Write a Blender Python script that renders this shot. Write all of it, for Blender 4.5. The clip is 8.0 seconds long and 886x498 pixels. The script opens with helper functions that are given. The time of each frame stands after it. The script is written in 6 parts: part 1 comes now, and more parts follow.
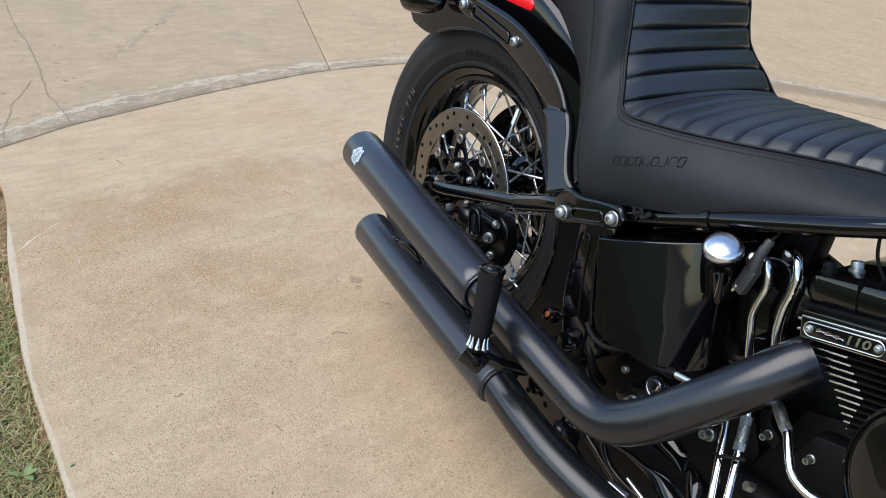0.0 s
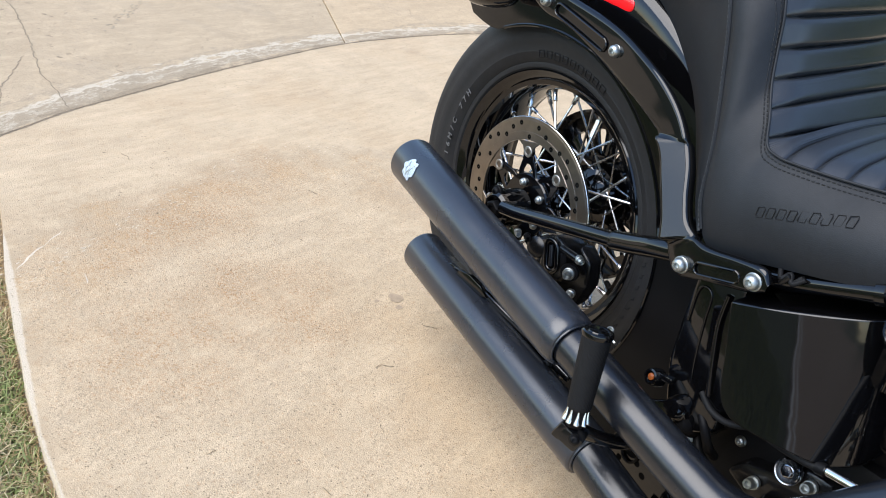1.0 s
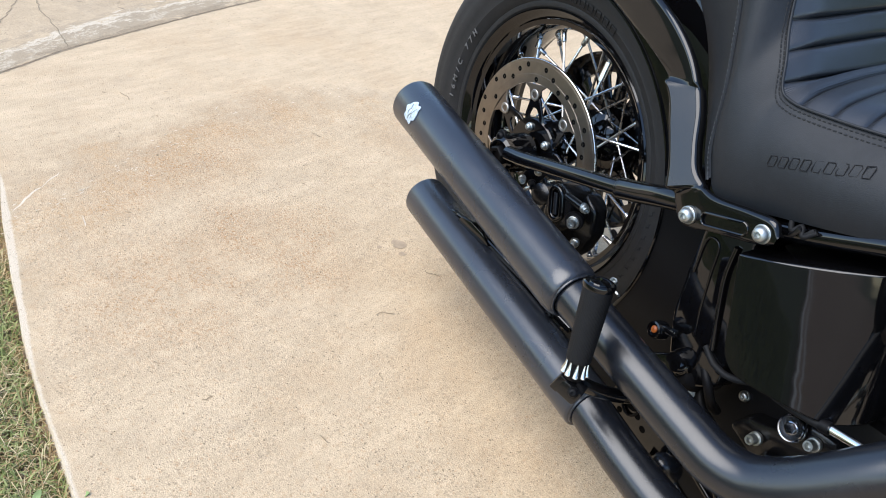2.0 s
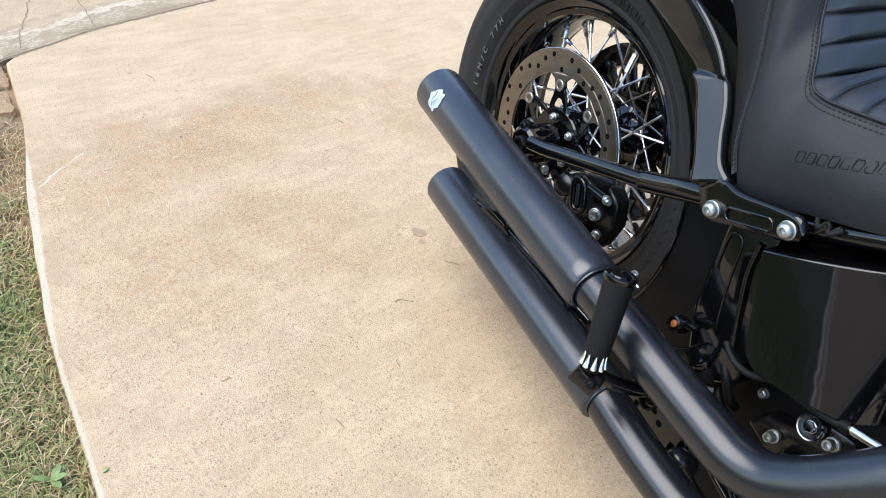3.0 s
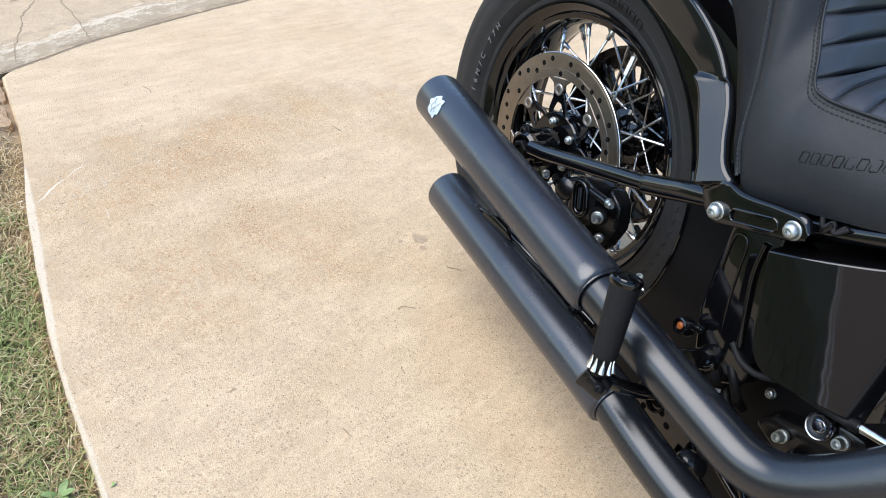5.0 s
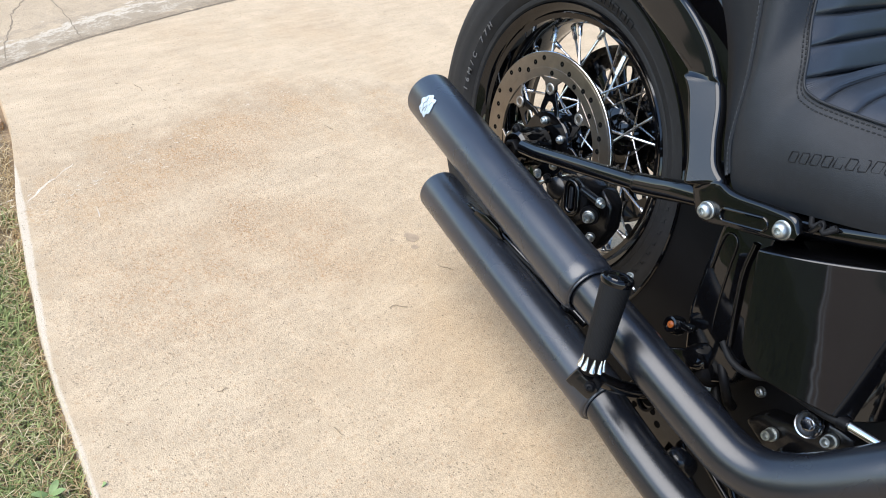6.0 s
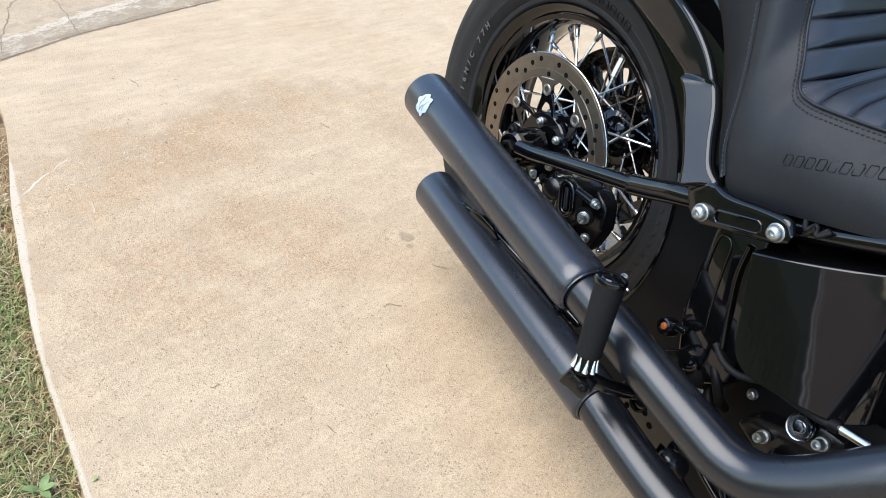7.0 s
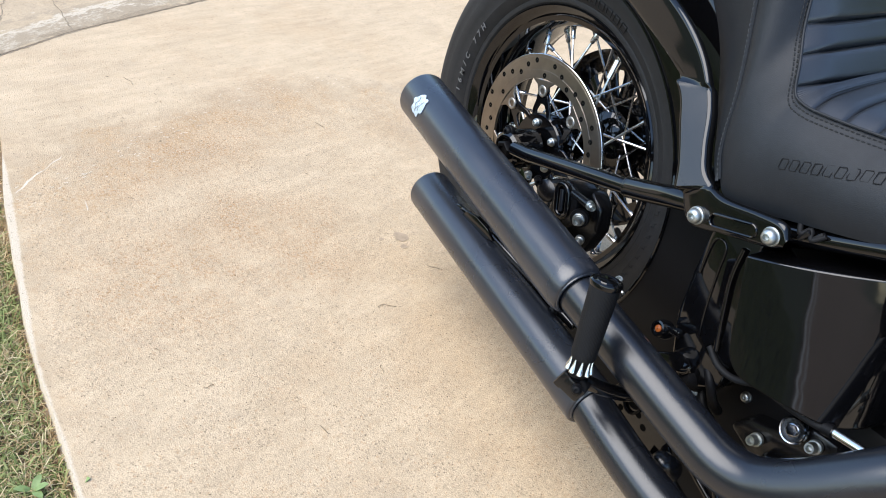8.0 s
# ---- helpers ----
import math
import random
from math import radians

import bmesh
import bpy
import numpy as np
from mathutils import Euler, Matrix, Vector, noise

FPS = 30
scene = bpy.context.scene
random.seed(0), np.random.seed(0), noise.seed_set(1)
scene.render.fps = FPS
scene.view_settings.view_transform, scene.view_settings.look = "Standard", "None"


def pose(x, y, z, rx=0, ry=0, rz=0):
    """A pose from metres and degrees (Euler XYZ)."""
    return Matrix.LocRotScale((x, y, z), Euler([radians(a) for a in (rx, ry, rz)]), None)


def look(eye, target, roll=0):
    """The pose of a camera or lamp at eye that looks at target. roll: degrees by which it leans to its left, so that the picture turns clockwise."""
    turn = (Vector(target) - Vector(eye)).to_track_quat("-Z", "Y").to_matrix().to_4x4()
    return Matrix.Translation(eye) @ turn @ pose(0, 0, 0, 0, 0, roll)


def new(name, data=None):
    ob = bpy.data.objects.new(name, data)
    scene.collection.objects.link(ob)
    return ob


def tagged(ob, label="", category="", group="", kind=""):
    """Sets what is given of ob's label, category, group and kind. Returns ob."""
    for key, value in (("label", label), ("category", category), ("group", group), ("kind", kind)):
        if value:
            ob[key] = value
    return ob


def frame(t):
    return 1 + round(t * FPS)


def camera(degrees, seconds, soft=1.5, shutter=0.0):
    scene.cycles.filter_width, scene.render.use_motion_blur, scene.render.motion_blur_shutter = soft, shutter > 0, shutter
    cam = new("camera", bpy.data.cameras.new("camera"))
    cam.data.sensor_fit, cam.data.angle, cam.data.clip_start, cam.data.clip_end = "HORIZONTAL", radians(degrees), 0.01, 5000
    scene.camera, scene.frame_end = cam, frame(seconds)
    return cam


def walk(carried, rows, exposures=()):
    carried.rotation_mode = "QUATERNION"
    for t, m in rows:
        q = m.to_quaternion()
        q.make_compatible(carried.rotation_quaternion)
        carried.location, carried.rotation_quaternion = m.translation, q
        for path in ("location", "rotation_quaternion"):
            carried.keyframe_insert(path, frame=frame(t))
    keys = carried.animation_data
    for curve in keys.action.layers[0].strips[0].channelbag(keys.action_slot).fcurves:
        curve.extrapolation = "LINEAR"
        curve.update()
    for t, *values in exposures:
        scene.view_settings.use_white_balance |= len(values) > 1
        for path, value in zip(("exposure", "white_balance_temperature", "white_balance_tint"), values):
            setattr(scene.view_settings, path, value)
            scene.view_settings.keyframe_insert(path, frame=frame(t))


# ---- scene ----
cam = camera(55.83, 8.0, soft=1.0)
PATH = [
    (0.0, 1.1198, -1.0198, 0.9414, 61.862, -11.267, 56.324),
    (0.3, 0.9874, -1.0193, 0.9475, 61.225, -11.749, 56.697),
    (0.5, 0.9113, -1.0272, 0.9436, 60.982, -12.533, 56.158),
    (0.6, 0.8847, -1.0279, 0.9385, 60.790, -12.618, 55.751),
    (1.0, 0.8565, -1.0031, 0.9283, 58.898, -12.415, 55.664),
    (1.5, 0.8599, -0.9599, 0.9238, 56.314, -12.025, 56.108),
    (1.7, 0.8501, -0.9650, 0.9195, 55.581, -12.296, 56.195),
    (2.8, 0.8407, -0.9712, 0.9164, 53.667, -12.928, 58.680),
    (3.0, 0.8430, -0.9715, 0.9147, 53.725, -12.985, 58.782),
    (3.5, 0.8371, -0.9807, 0.9119, 53.778, -12.975, 58.858),
    (4.0, 0.8347, -0.9815, 0.9155, 54.005, -12.680, 58.614),
    (4.5, 0.8348, -0.9812, 0.9134, 54.193, -12.371, 58.164),
    (6.0, 0.8357, -0.9808, 0.9159, 54.235, -12.568, 57.345),
    (6.5, 0.8378, -0.9804, 0.9146, 54.257, -12.981, 57.344),
    (7.0, 0.8379, -0.9812, 0.9141, 54.268, -13.357, 57.500),
    (7.5, 0.8380, -0.9818, 0.9119, 54.236, -13.695, 57.461),
    (8.0, 0.8345, -0.9822, 0.9155, 54.244, -13.896, 57.320),
]
walk(cam, [(t, pose(x, y, z, rx, ry, rz)) for t, x, y, z, rx, ry, rz in PATH], exposures=[(0.0, 0.84, 6640, 10), (0.5, 1.07, 6580, 10), (1.0, 1.26, 6530, 10), (1.5, 1.30, 6500, 10), (3.0, 1.39, 6500, 10), (8.0, 1.38, 6500, 10)])

# ---- light ----
world = bpy.data.worlds.new("sky_world")
scene.world = world
world.use_nodes = True
wn = world.node_tree.nodes
sky = wn.new("ShaderNodeTexSky")
sky.sky_type = "NISHITA"
sky.sun_disc = False
sky.sun_elevation = radians(50)
sky.sun_rotation = radians(190)
sky.dust_density = 0.3
sky.ozone_density = 2.0
sky.air_density = 1.0
world.node_tree.links.new(sky.outputs["Color"], wn["Background"].inputs["Color"])
wn["Background"].inputs["Strength"].default_value = 0.15
SUN_DIR = Vector((math.cos(radians(50)) * math.sin(radians(190)), math.cos(radians(50)) * math.cos(radians(190)), math.sin(radians(50))))
sun = new("sun", bpy.data.lights.new("sun", "SUN"))
sun.data.energy = 1.9
sun.data.angle = radians(56)
sun.data.color = (1.0, 0.96, 0.90)
sun.matrix_world = look((0, 0, 0), -SUN_DIR)


# ---- materials ----
def mat(name, color, rough, metal=0.0, grain=0.0, scale=60.0, bump=0.0, bscale=400.0, rvar=0.0, coat=0.0, spec=0.5, vor=False):
    """A principled surface with colour variation at two scales, uneven gloss and fine relief."""
    m = bpy.data.materials.new(name)
    m.use_nodes = True
    nt = m.node_tree
    n, l = nt.nodes, nt.links
    b = n["Principled BSDF"]
    b.inputs["Metallic"].default_value = metal
    b.inputs["Roughness"].default_value = rough
    b.inputs["Coat Weight"].default_value = coat
    b.inputs["Coat Roughness"].default_value = 0.04
    b.inputs["Specular IOR Level"].default_value = spec
    b.inputs["Base Color"].default_value = (*color, 1)
    tc = n.new("ShaderNodeTexCoord")
    if grain:
        a = n.new("ShaderNodeTexNoise")
        a.inputs["Scale"].default_value = scale
        a.inputs["Detail"].default_value = 6
        c = n.new("ShaderNodeTexNoise")
        c.inputs["Scale"].default_value = scale / 9
        c.inputs["Detail"].default_value = 3
        l.new(tc.outputs["Object"], a.inputs["Vector"])
        l.new(tc.outputs["Object"], c.inputs["Vector"])
        ad = n.new("ShaderNodeMath")
        ad.operation = "ADD"
        l.new(a.outputs["Fac"], ad.inputs[0])
        l.new(c.outputs["Fac"], ad.inputs[1])
        r = n.new("ShaderNodeMapRange")
        r.inputs["From Min"].default_value = 0.6
        r.inputs["From Max"].default_value = 1.4
        r.inputs["To Min"].default_value = 1 - grain
        r.inputs["To Max"].default_value = 1 + grain
        l.new(ad.outputs[0], r.inputs["Value"])
        mx = n.new("ShaderNodeVectorMath")
        mx.operation = "SCALE"
        mx.inputs[0].default_value = color
        l.new(r.outputs[0], mx.inputs["Scale"])
        l.new(mx.outputs[0], b.inputs["Base Color"])
    if rvar:
        q = n.new("ShaderNodeTexNoise")
        q.inputs["Scale"].default_value = 14
        q.inputs["Detail"].default_value = 8
        l.new(tc.outputs["Object"], q.inputs["Vector"])
        r = n.new("ShaderNodeMapRange")
        r.inputs["From Min"].default_value = 0.35
        r.inputs["From Max"].default_value = 0.75
        r.inputs["To Min"].default_value = rough
        r.inputs["To Max"].default_value = rough + rvar
        l.new(q.outputs["Fac"], r.inputs["Value"])
        l.new(r.outputs[0], b.inputs["Roughness"])
    if bump:
        if vor:
            q = n.new("ShaderNodeTexVoronoi")
            out = q.outputs["Distance"]
        else:
            q = n.new("ShaderNodeTexNoise")
            q.inputs["Detail"].default_value = 5
            out = q.outputs["Fac"]
        q.inputs["Scale"].default_value = bscale
        l.new(tc.outputs["Object"], q.inputs["Vector"])
        bp = n.new("ShaderNodeBump")
        bp.inputs["Strength"].default_value = bump
        bp.inputs["Distance"].default_value = 0.001
        l.new(out, bp.inputs["Height"])
        l.new(bp.outputs[0], b.inputs["Normal"])
    return m


BLACK = mat("black_gloss_paint", (0.0020, 0.0020, 0.0024), 0.04, rvar=0.05, spec=0.5)
FILM = mat("scuffed_clear_film", (0.0060, 0.0064, 0.0075), 0.235, spec=0.5, grain=0.2, scale=60, bump=0.04, bscale=90, rvar=0.10)
SATIN = mat("satin_black_ceramic", (0.0066, 0.0076, 0.0102), 0.24, spec=0.60, grain=0.15, scale=300, bump=0.05, bscale=1500, rvar=0.06)
MUFFLER = mat("satin_black_muffler", (0.0148, 0.0172, 0.0230), 0.26, spec=0.70, grain=0.15, scale=300, bump=0.05, bscale=1500, rvar=0.06)
CAST = mat("black_wrinkle_casting", (0.0033, 0.0033, 0.0038), 0.44, spec=0.12, grain=0.2, bump=0.25, bscale=700, rvar=0.1)
GLOSSCAST = mat("glossy_black_casting", (0.004, 0.004, 0.0045), 0.2, spec=0.4, grain=0.2, bump=0.12, bscale=260, rvar=0.12)
PLASTIC = mat("matte_black_plastic", (0.0036, 0.0036, 0.0041), 0.40, spec=0.13, grain=0.15, bump=0.08, bscale=900, rvar=0.08)
RUBBER = mat("tyre_rubber", (0.0145, 0.0142, 0.0145), 0.55, spec=0.22, grain=0.25, scale=90, bump=0.2, bscale=900, rvar=0.1)
GRIP = mat("grip_rubber", (0.0065, 0.0065, 0.0070), 0.62, spec=0.18, grain=0.15, bump=0.2, bscale=1200)
LEATHER = mat("black_leatherette", (0.0094, 0.0110, 0.0136), 0.53, spec=0.30, grain=0.22, scale=140, bump=0.28, bscale=950, rvar=0.08)
PLEAT = mat("pleated_leatherette", (0.0142, 0.0151, 0.0170), 0.34, spec=0.88, grain=0.2, scale=140, bump=0.24, bscale=950, rvar=0.08)
PALETHREAD = mat("grey_thread", (0.024, 0.026, 0.030), 0.6, grain=0.2, scale=500)
THREAD = mat("dark_thread", (0.0065, 0.0070, 0.0080), 0.7, grain=0.2, scale=500)
SPOKE = mat("spoke_steel", (0.55, 0.56, 0.58), 0.22, metal=1.0, grain=0.15, scale=200, rvar=0.1)
CHROME = mat("chrome", (0.82, 0.83, 0.85), 0.05, metal=1.0, rvar=0.05)
DUSTY = mat("dusty_chrome", (0.80, 0.81, 0.83), 0.17, metal=1.0, grain=0.12, scale=160, rvar=0.16)
DARKCHROME = mat("smoky_chrome", (0.20, 0.21, 0.23), 0.13, metal=1.0, rvar=0.06)
CONNECTOR = mat("grey_connector_plastic", (0.030, 0.030, 0.032), 0.45, grain=0.2)
ZINC = mat("zinc_plated_steel", (0.40, 0.42, 0.41), 0.38, metal=1.0, grain=0.15, scale=200, rvar=0.12)
BUTTON = mat("dull_steel_button", (0.42, 0.41, 0.39), 0.4, metal=1.0, grain=0.15, scale=200)
DISC = mat("brushed_disc_steel", (0.245, 0.213, 0.182), 0.29, metal=1.0, grain=0.2, scale=60, bump=0.08, bscale=1500, rvar=0.1)
ALU = mat("machined_aluminium", (0.72, 0.72, 0.70), 0.22, metal=1.0, grain=0.12, scale=150, rvar=0.1)
RED = mat("red_reflector", (0.75, 0.012, 0.015), 0.18, grain=0.12, scale=80, bump=0.10, bscale=500, vor=True)
AMBER = mat("amber_lens", (0.23, 0.062, 0.014), 0.2, grain=0.2, bump=0.2, bscale=500)
BADGE = mat("pale_badge_metal", (0.42, 0.49, 0.56), 0.45, metal=0.3, grain=0.45, scale=330, bump=0.5, bscale=500)
PALE = mat("pale_paint_mark", (0.075, 0.075, 0.075), 0.6, grain=0.3, scale=200)
# near-black colour standing for the shade inside holes, slots and gaps
RECESS_SHADE = mat("painted_recess_shade", (0.003, 0.003, 0.003), 0.8, spec=0.05, grain=0.1)


def concrete(name, base, dark, stain, speck, patches=(), band=None, polished=None, rim=False, grain=1.0):
    """Worn concrete: sand grain, pits, mottling, scuffs, aggregate specks, rusty patches (x, y, radius) and a stained band along a curve (x, y, radius)."""
    m = bpy.data.materials.new(name)
    m.use_nodes = True
    nt = m.node_tree
    n, l = nt.nodes, nt.links
    b = n["Principled BSDF"]
    b.inputs["Roughness"].default_value = 0.88
    b.inputs["Specular IOR Level"].default_value = 0.25
    tc = n.new("ShaderNodeTexCoord")

    def noise_tex(scale, detail=5, rough=0.55, stretch=None):
        q = n.new("ShaderNodeTexNoise")
        q.inputs["Scale"].default_value = scale
        q.inputs["Detail"].default_value = detail
        q.inputs["Roughness"].default_value = rough
        src = tc.outputs["Object"]
        if stretch:
            mp = n.new("ShaderNodeMapping")
            mp.inputs["Rotation"].default_value = (0, 0, radians(stretch[0]))
            mp.vector_type = "TEXTURE"
            mp.inputs["Scale"].default_value = (1, 1 / stretch[1], 1)
            l.new(src, mp.inputs["Vector"])
            src = mp.outputs[0]
        l.new(src, q.inputs["Vector"])
        return q.outputs["Fac"]

    def ramp(value, lo, hi, a=0.0, c=1.0):
        r = n.new("ShaderNodeMapRange")
        r.inputs["From Min"].default_value = lo
        r.inputs["From Max"].default_value = hi
        r.inputs["To Min"].default_value = a
        r.inputs["To Max"].default_value = c
        l.new(value, r.inputs["Value"])
        return r.outputs[0]

    def times(a, c):
        x = n.new("ShaderNodeMath")
        x.operation = "MULTIPLY"
        l.new(a, x.inputs[0])
        l.new(c, x.inputs[1])
        return x.outputs[0]

    def distance(x, y):
        sep = n.new("ShaderNodeVectorMath")
        sep.operation = "MULTIPLY"
        sep.inputs[1].default_value = (1, 1, 0)
        l.new(tc.outputs["Object"], sep.inputs[0])
        d = n.new("ShaderNodeVectorMath")
        d.operation = "DISTANCE"
        d.inputs[1].default_value = (x, y, 0)
        l.new(sep.outputs[0], d.inputs[0])
        return d.outputs["Value"]

    def mix(fac, a, c):
        x = n.new("ShaderNodeMix")
        x.data_type = "RGBA"
        l.new(fac, x.inputs["Factor"])
        for sock, v in ((x.inputs["A"], a), (x.inputs["B"], c)):
            if isinstance(v, tuple):
                sock.default_value = (*v, 1)
            else:
                l.new(v, sock)
        return x.outputs["Result"]

    pale = tuple(min(1, 1.28 * c) for c in base)
    col = mix(ramp(noise_tex(4, 7, 0.7), 0.32, 0.68), base, dark)
    col = mix(ramp(noise_tex(7, 6, 0.72, (106, 4)), 0.46, 0.66, 0, 0.5), col, pale)
    col = mix(ramp(noise_tex(17, 6, 0.7), 0.50, 0.70, 0, 0.4), col, pale)
    col = mix(ramp(noise_tex(5, 8, 0.75, (111, 4)), 0.52, 0.70, 0, 0.65), col, dark)
    col = mix(ramp(noise_tex(2.1, 8, 0.72), 0.50, 0.70, 0, 0.6), col, stain)
    col = mix(ramp(noise_tex(3.3, 7, 0.75, (40, 1.8)), 0.52, 0.66, 0, 0.28), col, tuple(0.80 * (0.7 * c + 0.3 * dark[1]) for c in dark))
    col = mix(ramp(noise_tex(75, 5, 0.7), 0.54, 0.72, 0, 0.6), col, stain)
    for x, y, r in patches:
        zone = ramp(distance(x, y), r * 0.3, r, 1.0, 0.0)
        col = mix(times(zone, ramp(noise_tex(7, 8, 0.8), 0.36, 0.62, 0, 0.36)), col, stain)
        col = mix(times(zone, ramp(noise_tex(11, 8, 0.8, (25, 1.6)), 0.46, 0.62, 0, 0.30)), col, tuple(0.66 * c for c in dark))
        rust = times(times(zone, ramp(noise_tex(15, 8, 0.85), 0.42, 0.58)), ramp(noise_tex(190, 3, 0.7), 0.50, 0.56, 0.0, 0.95))
        col = mix(rust, col, (0.36, 0.185, 0.075))
    if band:
        x, y, r = band
        dist = distance(x, y)
        # coordinates along and across the lip, so that flakes run with it
        sx = n.new("ShaderNodeSeparateXYZ")
        l.new(tc.outputs["Object"], sx.inputs[0])
        cb = n.new("ShaderNodeCombineXYZ")
        l.new(ramp(dist, r, r + 1, 0, 11), cb.inputs[0])
        rel = []
        for axis, at in (("Y", y), ("X", x)):
            shift = n.new("ShaderNodeMath")
            shift.operation = "SUBTRACT"
            shift.inputs[1].default_value = at
            l.new(sx.outputs[axis], shift.inputs[0])
            rel.append(shift.outputs[0])
        turn = n.new("ShaderNodeMath")
        turn.operation = "ARCTAN2"
        l.new(rel[0], turn.inputs[0])
        l.new(ramp(rel[1], -10, 10, 10, -10), turn.inputs[1])
        l.new(ramp(turn.outputs[0], -1, 1, -3.4 * r, 3.4 * r), cb.inputs[1])

        def wander(seed, swing):
            q = n.new("ShaderNodeTexNoise")
            q.noise_dimensions = "4D"
            q.inputs["W"].default_value = seed
            q.inputs["Scale"].default_value = 2.6
            q.inputs["Detail"].default_value = 9
            q.inputs["Roughness"].default_value = 0.72
            l.new(cb.outputs[0], q.inputs["Vector"])
            off = n.new("ShaderNodeMath")
            off.operation = "ADD"
            l.new(dist, off.inputs[0])
            l.new(ramp(q.outputs["Fac"], 0.3, 0.7, -swing, swing), off.inputs[1])
            return off.outputs[0]

        for seed, swing, a0, a1, b0, b1, amount, tone in (
            (0.0, 0.060, 0.0, 0.001, 0.060, 0.076, 0.80, (0.318, 0.252, 0.172)),
            (3.0, 0.070, 0.075, 0.085, 0.100, 0.115, 0.62, (0.325, 0.255, 0.175)),
            (0.0, 0.060, 0.058, 0.062, 0.078, 0.084, 0.85, (0.60, 0.51, 0.385)),
            (9.0, 0.090, 0.030, 0.034, 0.046, 0.050, 0.65, (0.57, 0.48, 0.36)),
            (13.0, 0.050, -0.2, -0.1, 0.002, 0.014, 0.70, (0.225, 0.170, 0.110)),
        ):
            w_d = wander(seed, swing)
            col = mix(times(ramp(w_d, r + a0, r + a1, 0, amount), ramp(w_d, r + b0, r + b1, 1, 0)), col, tone)
        col = mix(ramp(noise_tex(13, 4, 0.6, (-30, 2.4)), 0.66, 0.70, 0, 0.55), col, tuple(0.55 * c for c in dark))
    worn = ramp(noise_tex(7, 6, 0.7), 0.36, 0.62, 0.45, 1.0)
    if polished:
        # beyond a wavering line the surface cream is still on, paler and smoother
        x, y, r = polished
        far_in = n.new("ShaderNodeMath")
        far_in.operation = "ADD"
        l.new(distance(x, y), far_in.inputs[0])
        l.new(ramp(noise_tex(5, 7, 0.75), 0.3, 0.7, -0.13, 0.13), far_in.inputs[1])
        cream = ramp(far_in.outputs[0], r - 0.06, r + 0.07, 0.0, 1.0)
        worn = times(worn, ramp(cream, 0, 1, 1.0, 0.38))
        rusty = times(ramp(far_in.outputs[0], r - 0.26, r - 0.06, 0.0, 1.0), ramp(far_in.outputs[0], r - 0.03, r + 0.02, 1.0, 0.0))
        rusty = times(rusty, times(ramp(noise_tex(8, 8, 0.8), 0.40, 0.58), ramp(noise_tex(170, 3, 0.7), 0.45, 0.57, 0.05, 0.85)))
        col = mix(rusty, col, (0.42, 0.245, 0.105))
        edge_a = ramp(far_in.outputs[0], r - 0.06, r, 0.0, 1.0)
        edge_b = ramp(far_in.outputs[0], r + 0.01, r + 0.06, 1.0, 0.0)
        col = mix(times(ramp(edge_a, 0, 1, 0, 0.32), edge_b), col, tuple(0.8 * c for c in dark))
        col = mix(times(ramp(cream, 0, 1, 0, 0.34), ramp(noise_tex(9, 6, 0.7, (106, 7)), 0.35, 0.65)), col, pale)
    if rim:
        # the rounded edge along the lawn is rubbed pale, unevenly
        sp = n.new("ShaderNodeSeparateXYZ")
        l.new(tc.outputs["Object"], sp.inputs[0])
        rise = ramp(sp.outputs["X"], -0.55, -0.08, 0.052, 0.0)
        gap = n.new("ShaderNodeMath")
        gap.operation = "SUBTRACT"
        l.new(sp.outputs["Y"], gap.inputs[0])
        l.new(rise, gap.inputs[1])
        wav = n.new("ShaderNodeMath")
        wav.operation = "ADD"
        l.new(gap.outputs[0], wav.inputs[0])
        l.new(ramp(noise_tex(16, 6, 0.75), 0.3, 0.7, -0.0025, 0.0025), wav.inputs[1])
        col = mix(times(ramp(wav.outputs[0], -0.8210, -0.8175, 0.8, 0.0), ramp(sp.outputs["X"], 0.50, 0.58, 1.0, 0.0)), col, (0.62, 0.52, 0.39))
        worn = times(worn, ramp(wav.outputs[0], -0.814, -0.800, 0.3, 1.0))

    def sand(scale, lo, hi, amount, tone):
        # single grains picked out of a fine cell pattern
        cell = n.new("ShaderNodeTexVoronoi")
        cell.inputs["Scale"].default_value = scale
        l.new(tc.outputs["Object"], cell.inputs["Vector"])
        pick = n.new("ShaderNodeTexWhiteNoise")
        l.new(cell.outputs["Position"], pick.inputs["Vector"])
        return mix(times(worn, ramp(pick.outputs["Value"], lo, hi, 0, amount * grain)), col, tone)

    col = sand(840, 0.45, 0.95, 0.60, tuple(0.40 * c for c in dark))
    col = sand(900, 0.45, 0.95, 0.55, tuple(min(1, 1.55 * c) for c in base))
    col = sand(430, 0.88, 1.0, 0.75, tuple(0.38 * c for c in dark))
    col = sand(460, 0.90, 1.0, 0.40, tuple(min(1, 1.5 * c) for c in base))
    col = sand(420, 0.94, 1.0, 0.70, (0.40, 0.215, 0.095))
    vo = n.new("ShaderNodeTexVoronoi")
    vo.inputs["Scale"].default_value = 250
    l.new(tc.outputs["Object"], vo.inputs["Vector"])
    wh = n.new("ShaderNodeTexWhiteNoise")
    l.new(vo.outputs["Position"], wh.inputs["Vector"])
    pits = times(ramp(wh.outputs["Value"], 0.82, 0.98, 0, 0.75), ramp(vo.outputs["Distance"], 0.12, 0.40, 1.0, 0.0))
    col = mix(pits, col, speck)
    # sparse larger holes where the cream has worn off
    vo2 = n.new("ShaderNodeTexVoronoi")
    vo2.inputs["Scale"].default_value = 120
    l.new(tc.outputs["Object"], vo2.inputs["Vector"])
